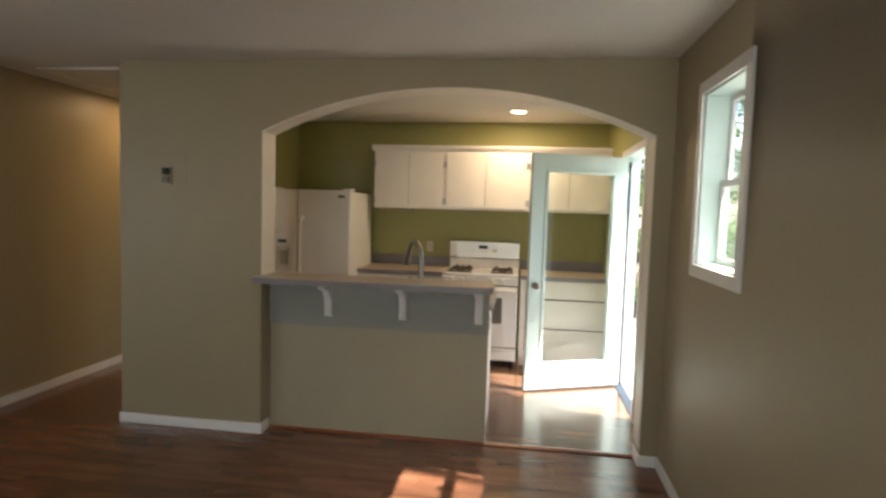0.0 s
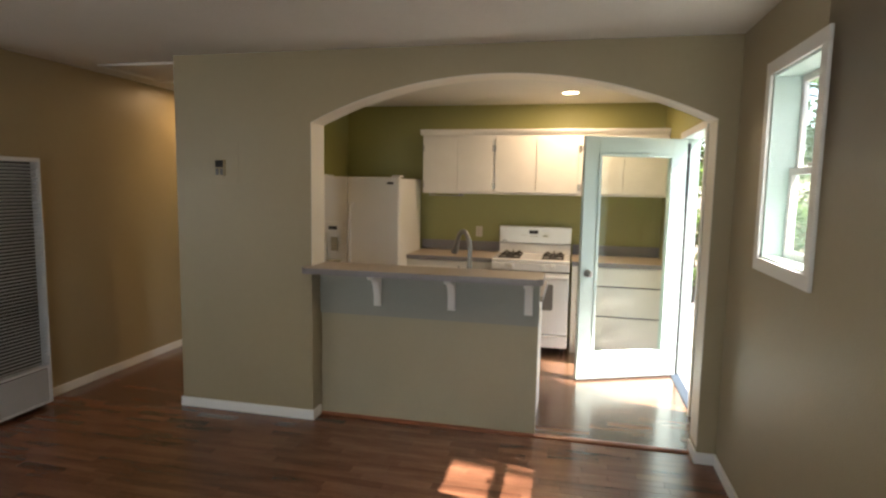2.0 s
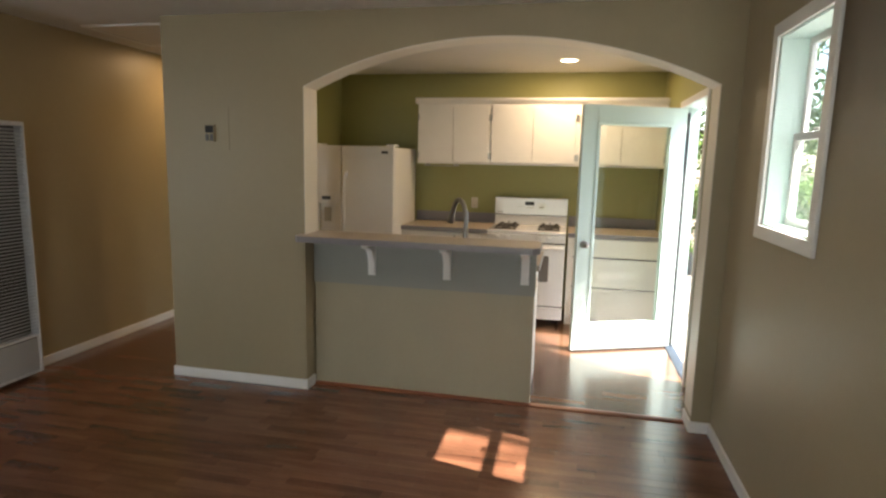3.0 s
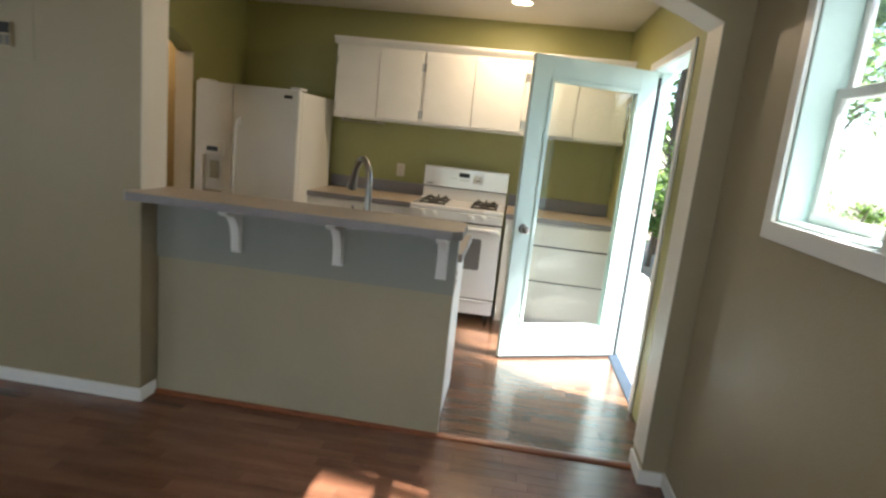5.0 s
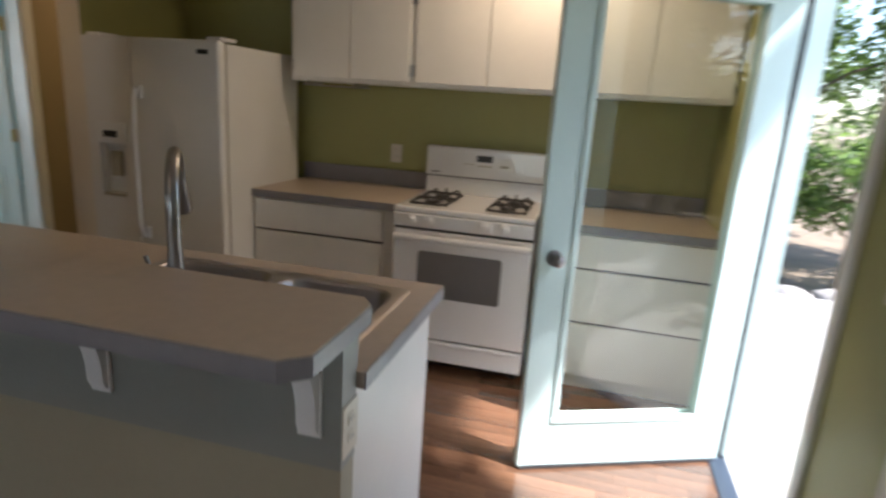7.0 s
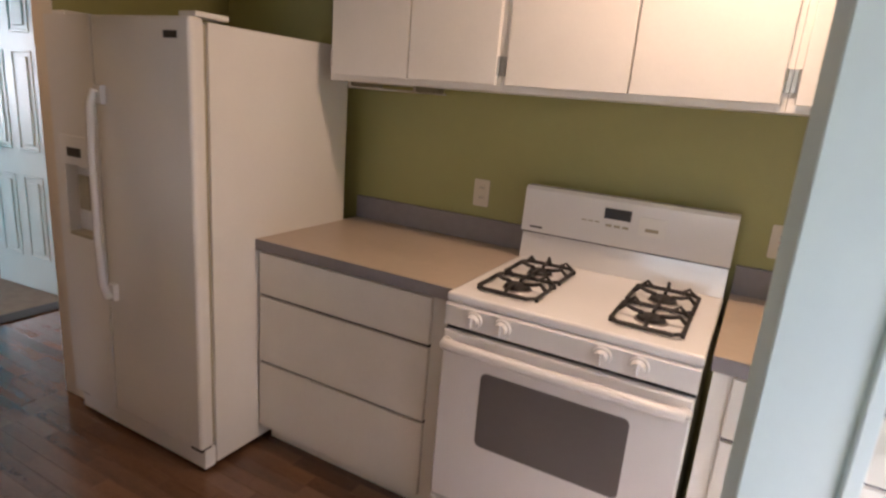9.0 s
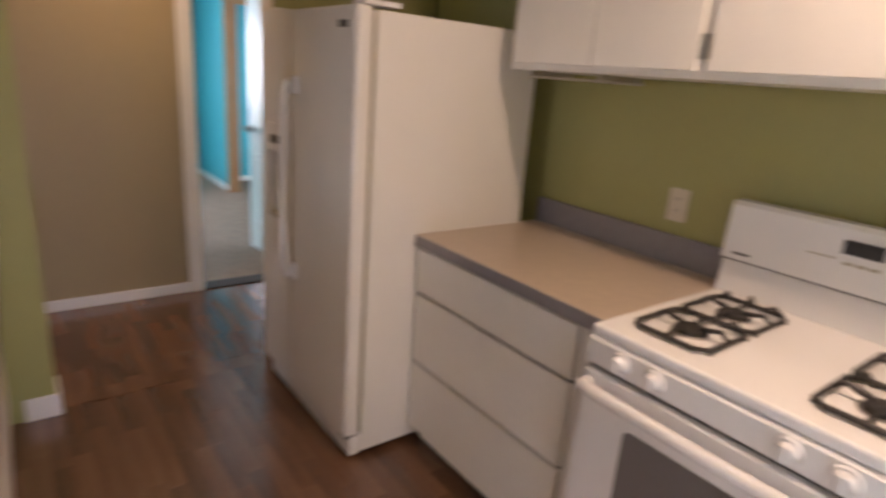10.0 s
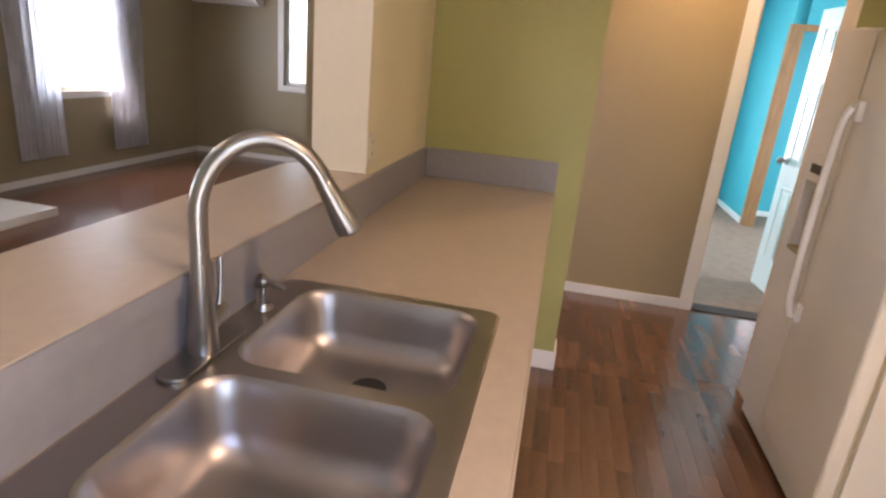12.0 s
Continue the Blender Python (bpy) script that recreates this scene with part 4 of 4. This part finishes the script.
box(bm, XR + 0.06, DOOR[2] - 0.024, 0.02, XR + 0.075, DOOR[2] - 0.0125, DOOR[3] - 0.012)
# The jamb's aqua has the cool outdoor light put into its colour.
solid("trim_door_jamb", bm, M_AQUA, "door jamb tinted pale aqua for the cool daylight", "trim", "structure")
M_SILL = shade("blue_grey_metal_sill", (0.04, 0.055, 0.08), 0.5, metal=0.2, vary=0.1)
bm = slab(bmesh.new(), [(XR + 0.004, -0.004), (XR + 0.004, 0.006), (XR + 0.03, 0.018), (XR + 0.075, 0.016), (XR + 0.075, -0.004)], DOOR[0] + 0.03, DOOR[2] - 0.012, "y")
solid("trim_door_sill", bm, M_SILL, "dark blue grey metal door sill", "trim", "structure")
bm = boxm(XR + 0.0755, DOOR[0] + 0.031, -0.0075, XR + WT + 0.0015, DOOR[2] - 0.013, 0.009, 0.002, 1)
solid("trim_doorstep", bm, M_CONCRETE, "pale concrete doorstep outside the sill", "trim", "structure")

DW, DH, DT = 0.912, 2.035, 0.042
door = tagged(new("door_1"), "pale aqua white full-glass garden door standing open", "door", kind="structure")
bm = bmesh.new()
S, HB, HT = 0.135, 0.225, 0.145
box(bm, 0, -DT / 2, 0.012, S, DT / 2, DH, 0.002, 1)
box(bm, DW - S, -DT / 2, 0.012, DW, DT / 2, DH, 0.002, 1)
box(bm, S, -DT / 2, 0.012, DW - S, DT / 2, HB)
box(bm, S, -DT / 2, DH - HT, DW - S, DT / 2, DH)
part("leaf", bm, M_AQUA, door)
bm = bmesh.new()
for s in (-1, 1):
    a, b = sorted((s * DT / 2, s * (DT / 2 + 0.008)))
    for q in ((S - 0.012, HB - 0.012, DW - S + 0.012, HB + 0.014), (S - 0.012, DH - HT - 0.014, DW - S + 0.012, DH - HT + 0.012), (S - 0.012, HB + 0.014, S + 0.014, DH - HT - 0.014), (DW - S - 0.014, HB + 0.014, DW - S + 0.012, DH - HT - 0.014)):
        box(bm, q[0], a, q[1], q[2], b, q[3], 0.003, 1)
part("glazing_bead", bm, M_AQUA, door)
pane = part("pane", boxm(S - 0.003, -0.004, HB - 0.003, DW - S + 0.003, 0.004, DH - HT + 0.003), M_GLASS, door, "clear glass pane")
pane.visible_shadow = False
kn = part("knob_rose", cyl(bmesh.new(), (DW - 0.062, -DT / 2, 0.915), (DW - 0.062, -DT / 2 - 0.008, 0.915), 0.032, 0.028, 24), M_NICKEL, door)
bm = cyl(bmesh.new(), (DW - 0.062, -DT / 2 - 0.008, 0.915), (DW - 0.062, -DT / 2 - 0.03, 0.915), 0.011, 0.011, 16)
bmesh.ops.create_uvsphere(bm, u_segments=20, v_segments=12, radius=0.026, matrix=pose(DW - 0.062, -DT / 2 - 0.045, 0.915))
part("knob", bm, M_NICKEL, kn)
kn = part("knob_rose", cyl(bmesh.new(), (DW - 0.062, DT / 2, 0.915), (DW - 0.062, DT / 2 + 0.008, 0.915), 0.032, 0.028, 24), M_NICKEL, door)
bm = cyl(bmesh.new(), (DW - 0.062, DT / 2 + 0.008, 0.915), (DW - 0.062, DT / 2 + 0.03, 0.915), 0.011, 0.011, 16)
bmesh.ops.create_uvsphere(bm, u_segments=20, v_segments=12, radius=0.026, matrix=pose(DW - 0.062, DT / 2 + 0.045, 0.915))
part("knob", bm, M_NICKEL, kn)
for z in (0.22, 1.02, 1.80):
    part("hinge", cyl(bmesh.new(), (-0.004, 0, z - 0.045), (-0.004, 0, z + 0.045), 0.007, 0.007, 12), M_BRASS, door, "brass hinge")
part("weatherstrip", boxm(-0.024, -DT / 2 - 0.004, 0.02, -0.0085, DT / 2 + 0.003, 2.0), M_DARKGAP, door, "dark rubber weatherstrip")
part("door_sweep", boxm(0.01, -DT / 2 - 0.004, 0.003, DW - 0.01, DT / 2 + 0.004, 0.018), M_DARKGAP, door, "dark rubber door sweep")
# The leaf's own x runs from the hinge towards the lock; the room side faces the living room.
ang = math.degrees(math.atan2(1.330 - 1.695, 1.760 - 2.596))
door.matrix_world = pose(2.590, 1.698, 0, 0, 0, ang)

# ---- side window ----
win = tagged(new("window_1"), "white single-hung window with white casing", "window", kind="structure")
wy0, wz0, wy1, wz1 = WIN


def frame_rect(bm, x0, x1, a0, c0, a1, c1, w, bevel=0.002):
    for q in ((a0, c0, a1, c0 + w), (a0, c1 - w, a1, c1), (a0, c0 + w, a0 + w, c1 - w), (a1 - w, c0 + w, a1, c1 - w)):
        box(bm, x0, q[0], q[1], x1, q[2], q[3], bevel, 1)
    return bm


part("casing", frame_rect(bmesh.new(), XR - 0.016, XR - 0.001, wy0 - 0.058, wz0 - 0.058, wy1 + 0.058, wz1 + 0.058, 0.060), M_TRIM, win)
# Liner coloured aqua in place of the cool daylight on the reveal.
part("jamb_liner", frame_rect(bmesh.new(), XR + 0.001, XR + WT - 0.004, wy0, wz0, wy1, wz1, 0.012), M_AQUA, win)
mz = (wz0 + wz1) / 2 - 0.02
for nm, x, a, b in (("upper_sash", XR + 0.114, mz - 0.012, wz1 - 0.013), ("lower_sash", XR + 0.089, wz0 + 0.013, mz + 0.018)):
    s = part(nm, frame_rect(bmesh.new(), x, x + 0.024, wy0 + 0.013, a, wy1 - 0.013, b, 0.032), M_WHITEPLASTIC, win)
    p = part("pane", boxm(x + 0.010, wy0 + 0.044, a + 0.031, x + 0.014, wy1 - 0.044, b - 0.031), M_GLASS, s)
    p.visible_shadow = False
part("sash_lock", boxm(XR + 0.075, (wy0 + wy1) / 2 - 0.025, mz + 0.019, XR + 0.089, (wy0 + wy1) / 2 + 0.025, mz + 0.031, 0.003), M_WHITEPLASTIC, win)


def plain_window(name, label, axis, plane, depth, hole, rails):
    """A window in a wall seen from far off: casing, sash frame, pane."""
    w = tagged(new(name), label, "window", kind="structure")
    u0, z0, u1, z1 = hole
    bm, bs, bp = bmesh.new(), bmesh.new(), bmesh.new()
    inn = plane + 0.014 * (1 if depth < 0 else -1)
    mid = plane + depth * 0.6
    for q in ((u0 - 0.07, z0 - 0.07, u1 + 0.07, z0), (u0 - 0.07, z1, u1 + 0.07, z1 + 0.07), (u0 - 0.07, z0, u0, z1), (u1, z0, u1 + 0.07, z1)):
        lo, hi = sorted((plane + (0.0005 if depth < 0 else -0.0005), inn))
        (box(bm, q[0], lo, q[1], q[2], hi, q[3]) if axis == "y" else box(bm, lo, q[0], q[1], hi, q[2], q[3]))
    bars = [(u0, z0, u1, z0 + 0.045), (u0, z1 - 0.045, u1, z1), (u0, z0 + 0.045, u0 + 0.045, z1 - 0.045), (u1 - 0.045, z0 + 0.045, u1, z1 - 0.045)]
    bars += [(u0 + 0.045, (z0 + z1) / 2 - 0.02, u1 - 0.045, (z0 + z1) / 2 + 0.02)] if rails else []
    for q in bars:
        (box(bs, q[0], mid - 0.02, q[1], q[2], mid + 0.02, q[3]) if axis == "y" else box(bs, mid - 0.02, q[0], q[1], mid + 0.02, q[2], q[3]))
    (box(bp, u0 + 0.04, mid - 0.003, z0 + 0.04, u1 - 0.04, mid + 0.003, z1 - 0.04) if axis == "y" else box(bp, mid - 0.003, u0 + 0.04, z0 + 0.04, mid + 0.003, u1 - 0.04, z1 - 0.04))
    part("casing", bm, M_TRIM, w)
    part("sash", bs, M_WHITEPLASTIC, w)
    p = part("pane", bp, M_GLASS, w)
    p.visible_shadow = False
    return w


plain_window("window_2", "white front window behind lace curtains", "y", YFW, -WT, FW, False)
plain_window("window_3", "white front window of the living room", "y", YF, -WT, LW, True)
plain_window("window_4", "narrow white side window", "x", XW, -WT, WW, False)
# Unseen window, added to fit the opening for the fill light.
plain_window("window_6", "unseen white bedroom window added to let in fill light", "y", 5.4, 0.1, BN, True)
plain_window("window_5", "white bedroom window", "x", -6.3, -0.1, BW, True)


def curtain(x0, x1, z0, z1):
    c = thing("curtain", "grey patterned lace curtain panel hanging beside the window", "curtain", "curtains of the front window")
    bm = bmesh.new()
    n, rows = 60, 12
    vs = []
    for j in range(rows + 1):
        z = z0 + (z1 - z0) * j / rows
        vs.append([bm.verts.new((x0 + (x1 - x0) * i / n, YFW + 0.085 + 0.028 * math.sin(i / n * 38) * (0.6 + 0.4 * j / rows) + 0.008 * math.sin(i * 1.7 + j * 0.6), z)) for i in range(n + 1)])
    for a, b in zip(vs, vs[1:]):
        for i in range(n):
            bm.faces.new((a[i], a[i + 1], b[i + 1], b[i]))
    f0 = list(bm.faces)
    r = bmesh.ops.solidify(bm, geom=f0, thickness=0.003)
    part("panel", bm, M_CURTAIN, c)
    return c


curtain(FW[0] - 0.33, FW[0] + 0.17, 0.22, 2.2)
curtain(FW[2] - 0.19, FW[2] + 0.32, 0.25, 2.2)
rod = thing("curtain_rod", "dark metal curtain rod over the front window", "curtain rod")
part("rod", cyl(bmesh.new(), (FW[0] - 0.4, YFW + 0.085, 2.22), (FW[2] + 0.4, YFW + 0.085, 2.22), 0.011, 0.011, 14), M_BLACK, rod)
for x in (FW[0] - 0.36, FW[2] + 0.36):
    part("rod_bracket", boxm(x - 0.01, YFW + 0.0005, 2.20, x + 0.01, YFW + 0.09, 2.209), M_BLACK, rod)

ac = thing("wall_air_conditioner", "white wall-mounted air conditioner near the ceiling", "air conditioner")
prof = [(XW + 0.001, 1.87), (XW + 0.12, 1.87), (XW + 0.19, 1.92), (XW + 0.205, 2.11), (XW + 0.18, 2.15), (XW + 0.001, 2.15)]
part("body", slab(bmesh.new(), [(a, b) for a, b in prof], -3.85, -2.96, "y", 0.006), M_WHITEPLASTIC, ac)
part("louvre", boxm(XW + 0.13, -3.81, 1.864, XW + 0.18, -3.00, 1.874), M_WHITEPLASTIC, ac)

fd = tagged(new("door_2"), "white panelled front door, shut", "door", kind="structure")
part("leaf", boxm(-1.98, YFW + 0.001, 0.004, -1.18, YFW + 0.03, 2.03, 0.003, 1), M_DOOR, fd)
for z0, z1 in ((0.25, 0.95), (1.1, 1.85)):
    for x0, x1 in ((-1.87, -1.64), (-1.53, -1.29)):
        part("panel", boxm(x0, YFW + 0.031, z0, x1, YFW + 0.039, z1, 0.006), M_DOOR, fd)
part("knob", cyl(bmesh.new(), (-1.92, YFW + 0.03, 1.0), (-1.92, YFW + 0.08, 1.0), 0.026, 0.03, 20), M_NICKEL, fd)
casing("trim_front_door", "white casing of the front door", "y", YFW, 1, -1.99, -1.17, 2.04, 0.08, 0.018, M_TRIM)
wp = thing("white_panel", "white flat board lying on the living room floor", "board")
part("board", boxm(-1.92, -3.80, 0.0, -1.05, -3.02, 0.07, 0.006), M_WHITEPLASTIC, wp)

# Painted sides of the arched way, and the strip where carpet begins.
solid("trim_hall_arch_side", boxm(-1.008, ARCH_Y1 - 0.004, 0.0, -0.861, ARCH_Y1 - 0.0005, 1.90), M_JAMB, "warm white painted side of the arched way", "trim", "structure")
solid("trim_carpet_strip", boxm(XL - 0.12, BD[0] + 0.014, 0.0, XL + 0.01, BD[2] - 0.014, 0.009, 0.003), M_IRON, "dark strip between laminate and carpet", "trim", "structure")

# ---- bedroom door and closet ----
casing("trim_bedroom_door", "white casing of the bedroom doorway", "x", XL, 1, BD[0], BD[2], BD[3], 0.075, 0.018, M_TRIM)
bm = bmesh.new()
box(bm, XL - 0.137, BD[0], 0, XL + 0.001, BD[0] + 0.014, BD[3])
box(bm, XL - 0.137, BD[2] - 0.014, 0, XL + 0.001, BD[2], BD[3])
box(bm, XL - 0.137, BD[0] + 0.014, BD[3] - 0.014, XL + 0.001, BD[2] - 0.014, BD[3])
solid("trim_bedroom_jamb", bm, M_TRIM, "white jamb of the bedroom doorway", "trim", "structure")
bd = tagged(new("door_3"), "white six-panel bedroom door standing open", "door", kind="structure")
BWD, BDT = 0.66, 0.035
part("leaf", boxm(0, -BDT / 2, 0.015, BWD, BDT / 2, 2.01, 0.002, 1), M_DOOR, bd)
for s in (-1, 1):
    for x0, x1 in ((0.095, 0.29), (0.37, 0.565)):
        for z0, z1 in ((0.24, 0.80), (0.96, 1.58), (1.68, 1.90)):
            bm = bmesh.new()
            y = s * BDT / 2
            for q in ((x0, z0, x1, z0 + 0.018), (x0, z1 - 0.018, x1, z1), (x0, z0 + 0.018, x0 + 0.018, z1 - 0.018), (x1 - 0.018, z0 + 0.018, x1, z1 - 0.018)):
                lo, hi = sorted((y - s * 0.001, y + s * 0.006))
                box(bm, q[0], lo, q[1], q[2], hi, q[3], 0.003, 1)
            lo, hi = sorted((y - s * 0.001, y + s * 0.008))
            box(bm, x0 + 0.04, lo, z0 + 0.04, x1 - 0.04, hi, z1 - 0.04, 0.006, 1)
            part("raised_panel", bm, M_DOOR, bd)
for s in (-1, 1):
    bm = cyl(bmesh.new(), (BWD - 0.06, s * BDT / 2, 0.98), (BWD - 0.06, s * (BDT / 2 + 0.035), 0.98), 0.011, 0.011, 14)
    cyl(bm, (BWD - 0.06, s * BDT / 2, 0.98), (BWD - 0.06, s * (BDT / 2 + 0.007), 0.98), 0.03, 0.028, 20)
    bmesh.ops.create_uvsphere(bm, u_segments=18, v_segments=10, radius=0.026, matrix=pose(BWD - 0.06, s * (BDT / 2 + 0.045), 0.98))
    part("knob", bm, M_NICKEL, bd)
for z in (0.25, 1.03, 1.80):
    part("hinge", boxm(-0.014, -0.022, z - 0.045, 0.004, 0.022, z + 0.045, 0.002, 1), M_BRASS, bd, "brass hinge")
bd.matrix_world = pose(XL - 0.155, 2.53, 0, 0, 0, 186)
bm = bmesh.new()
box(bm, -5.0, 2.91, 0.0, -4.93, 3.04, 2.05, 0.003, 1)
box(bm, -5.0, 2.91, 2.05, -4.93, 5.39, 2.11, 0.003, 1)
solid("trim_closet", bm, M_OAK, "oak trim of the closet opening", "trim", "structure")
solid("wall_over_closet", boxm(-4.995, 3.04, 2.115, -4.94, 5.39, CEIL), M_TEAL, "teal painted wall over the closet opening", "wall", "structure")

# ---- outside ----
solid("ground", boxm(-300, -300, -0.5, 300, 300, -0.22), M_SOIL, "dry leafy soil round the house", "ground", "structure")
solid("pavement", boxm(XR + WT + 0.002, -7.0, -0.215, 6.4, 4.9, -0.06), M_CONCRETE, "pale concrete path beside the house", "pavement", "structure")
rng = random.Random(7)


def leaf_cloud(bm, centre, radii, count, size):
    """Many small leaves in a lumpy cloud."""
    verts, faces = [], []
    for k in range(count):
        while True:
            p = Vector((rng.uniform(-1, 1), rng.uniform(-1, 1), rng.uniform(-1, 1)))
            if 0.25 < p.length < 1.0:
                break
        p = Vector((centre[0] + p.x * radii[0], centre[1] + p.y * radii[1], centre[2] + p.z * radii[2]))
        q = Euler((rng.uniform(-0.9, 0.9), rng.uniform(-0.9, 0.9), rng.uniform(0, 6.3))).to_matrix()
        s = size * rng.uniform(0.6, 1.3)
        vs = [bm.verts.new(p + q @ Vector(v) * s) for v in ((-1, 0, 0), (-0.2, -0.42, 0.08), (1, 0, -0.1), (-0.2, 0.42, 0.08))]
        bm.faces.new(vs)
    return bm


def tree(x, y, height, crown, clumps, leaves, name="tree", label="tall leafy garden tree", low=0.45, size=0.085, lean=(0.0, 0.0)):
    t = thing(name, label, "tree" if name == "tree" else "shrub")
    bm = bmesh.new()
    trunk = [(lean[0] * b ** 3 + dx, lean[1] * b ** 3 + dy, height * b - (0.25 if b == 0 else 0)) for b, dx, dy in ((0, 0, 0), (0.3, 0.05, 0.03), (0.6, 0.0, 0.1), (0.8, 0.05, 0.05), (0.95, 0.08, 0.0))]
    r = 0.05 * min(height, 6) / 3
    tube(bm, trunk, [r * 1.3, r, r * 0.75, r * 0.55, r * 0.4], 10)
    cl = bmesh.new()
    for k in range(clumps):
        a, h = rng.uniform(0, 6.28), rng.uniform(low, 1.05)
        d = crown * rng.uniform(0.3, 1.0)
        c = (lean[0] + d * math.cos(a), lean[1] + d * math.sin(a), height * h)
        b = max(0.0, h - 0.15)
        tube(bm, [(lean[0] * b ** 3 + 0.02, lean[1] * b ** 3 + 0.05, height * b), ((c[0] + lean[0] * b ** 3) * 0.5, (c[1] + lean[1] * b ** 3) * 0.5, height * (h - 0.05)), c], [r * 0.45, r * 0.25, r * 0.1], 6)
        s = crown * rng.uniform(0.25, 0.45)
        leaf_cloud(cl, c, (s, s, s * 0.7), leaves, size)
    part("trunk", bm, M_BARK, t)
    part("crown", cl, M_LEAF, t)
    t.location = (x, y, 0)
    return t


# Three unseen tall trees, added to screen and dapple the incoming sun.
tree(10.6, -1.50, 12.6, 0.8, 12, 95, low=0.912, size=0.075)
tree(10.45, -2.15, 12.2, 0.45, 14, 90, low=0.97, size=0.07, lean=(0.12, 1.45))
tree(10.4, -2.5, 13.0, 0.9, 4, 60, low=0.93, size=0.07)
tree(4.4, 8.3, 4.6, 1.7, 24, 300)
tree(6.6, 7.6, 5.0, 1.8, 22, 300)
tree(3.3, 11.0, 5.2, 1.9, 22, 300)
tree(9.4, 3.4, 4.4, 1.7, 18, 300)
tree(8.8, -5.6, 5.0, 2.0, 26, 380, low=0.35)
tree(9.4, -3.9, 5.6, 1.8, 34, 380, low=0.25)
tree(10.0, -2.2, 5.4, 1.7, 30, 380, low=0.25)
tree(10.4, -6.4, 6.2, 2.1, 30, 380, low=0.25)
tree(8.2, -2.6, 3.4, 1.3, 18, 300)
for x, y, h in ((3.5, 5.9, 1.1), (4.5, 5.8, 1.3), (5.5, 6.1, 1.5), (6.3, 5.7, 1.2), (4.0, 6.9, 1.8), (5.2, 7.2, 2.1), (2.9, 7.2, 1.7), (7.4, 4.2, 1.4), (7.6, 2.6, 1.6), (7.5, 0.8, 1.3)):
    tree(x, y, h, h * 0.55, 12, 170, "shrub", "leafy green shrub by the path", 0.3, 0.05)
for k in range(9):
    x, y = 3.0 + 0.42 * k, 5.1 + rng.uniform(-0.12, 0.12)
    s = rng.uniform(0.15, 0.24)
    bm = bmesh.new()
    bmesh.ops.create_icosphere(bm, subdivisions=2, radius=s)
    for v in bm.verts:
        v.co *= 1 + 0.25 * noise.noise(v.co * 6 + Vector((k, 0, 0)))
        v.co.z *= 0.7
    o = solid("garden_stone", bm, M_STONE, "rounded grey stone edging the garden bed", "stone", group="garden edging stones")
    o.location = (x, y, -0.13)
fence = thing("garden_fence", "weathered wooden board fence behind the trees", "fence")
fb = mesh_of("board", boxm(-0.02, -0.07, -0.25, 0.0, 0.07, 1.75, 0.004, 1), M_FENCE, False)
for k in range(120):
    o = new("board", fb)
    o.parent, o.location = fence, (11.5, -8 + 0.15 * k, rng.uniform(-0.02, 0.02))
for z in (0.2, 1.3):
    part("rail", boxm(11.501, -8, z, 11.55, 10, z + 0.09), M_FENCE, fence)

# ---- floor strips ----
SW = 0.066


def strip_rows(x0, x1, y0, y1, seed):
    """Staggered floor strips: (x, y, length, width)."""
    r = random.Random(seed)
    y = y0
    while y < y1 - 0.01:
        w = min(SW, y1 - y)
        x = x0 - r.uniform(0, 0.4)
        while x < x1:
            l = r.choice((0.30, 0.40, 0.48))
            a, b = max(x, x0), min(x + l, x1)
            if b - a > 0.02:
                yield a, y, b - a, w
            x += l
        y += SW


def strip_mesh(bm_verts, bm_faces, x, y, l, w, g=0.0003):
    k = len(bm_verts)
    z0, z1, c = -0.007, 0.0, 0.0005
    for z, i in ((z0, g), (z1 - c, g), (z1, g + c)):
        bm_verts += [(x + i, y + i, z), (x + l - i, y + i, z), (x + l - i, y + w - i, z), (x + i, y + w - i, z)]
    for a in (0, 4):
        for i in range(4):
            j = (i + 1) % 4
            bm_faces.append((k + a + i, k + a + j, k + a + 4 + j, k + a + 4 + i))
    bm_faces.append((k + 8, k + 9, k + 10, k + 11))


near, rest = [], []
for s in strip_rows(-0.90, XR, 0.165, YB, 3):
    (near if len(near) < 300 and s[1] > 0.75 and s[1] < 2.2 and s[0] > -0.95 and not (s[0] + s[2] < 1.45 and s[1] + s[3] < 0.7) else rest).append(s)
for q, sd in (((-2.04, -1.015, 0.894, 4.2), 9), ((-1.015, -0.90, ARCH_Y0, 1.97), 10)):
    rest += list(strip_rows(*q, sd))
living = list(strip_rows(XW, XR, YFW, -0.951, 5)) + list(strip_rows(XJ, XR, YF, YFW, 7)) + list(strip_rows(XL, XR, -0.951, 0.102, 8)) + list(strip_rows(XL, -1.015, 0.102, 0.894, 6))
shared = {}
for x, y, l, w in near:
    key = (round(l, 3), round(w, 4))
    if key not in shared:
        vs, fs = [], []
        strip_mesh(vs, fs, 0, 0, l, w)
        me = bpy.data.meshes.new("floor_strip")
        me.from_pydata(vs, [], fs)
        me.materials.append(M_STRIP)
        shared[key] = me
    o = new("floor_strip", shared[key])
    o.parent, o.location = floor, (x, y, 0)
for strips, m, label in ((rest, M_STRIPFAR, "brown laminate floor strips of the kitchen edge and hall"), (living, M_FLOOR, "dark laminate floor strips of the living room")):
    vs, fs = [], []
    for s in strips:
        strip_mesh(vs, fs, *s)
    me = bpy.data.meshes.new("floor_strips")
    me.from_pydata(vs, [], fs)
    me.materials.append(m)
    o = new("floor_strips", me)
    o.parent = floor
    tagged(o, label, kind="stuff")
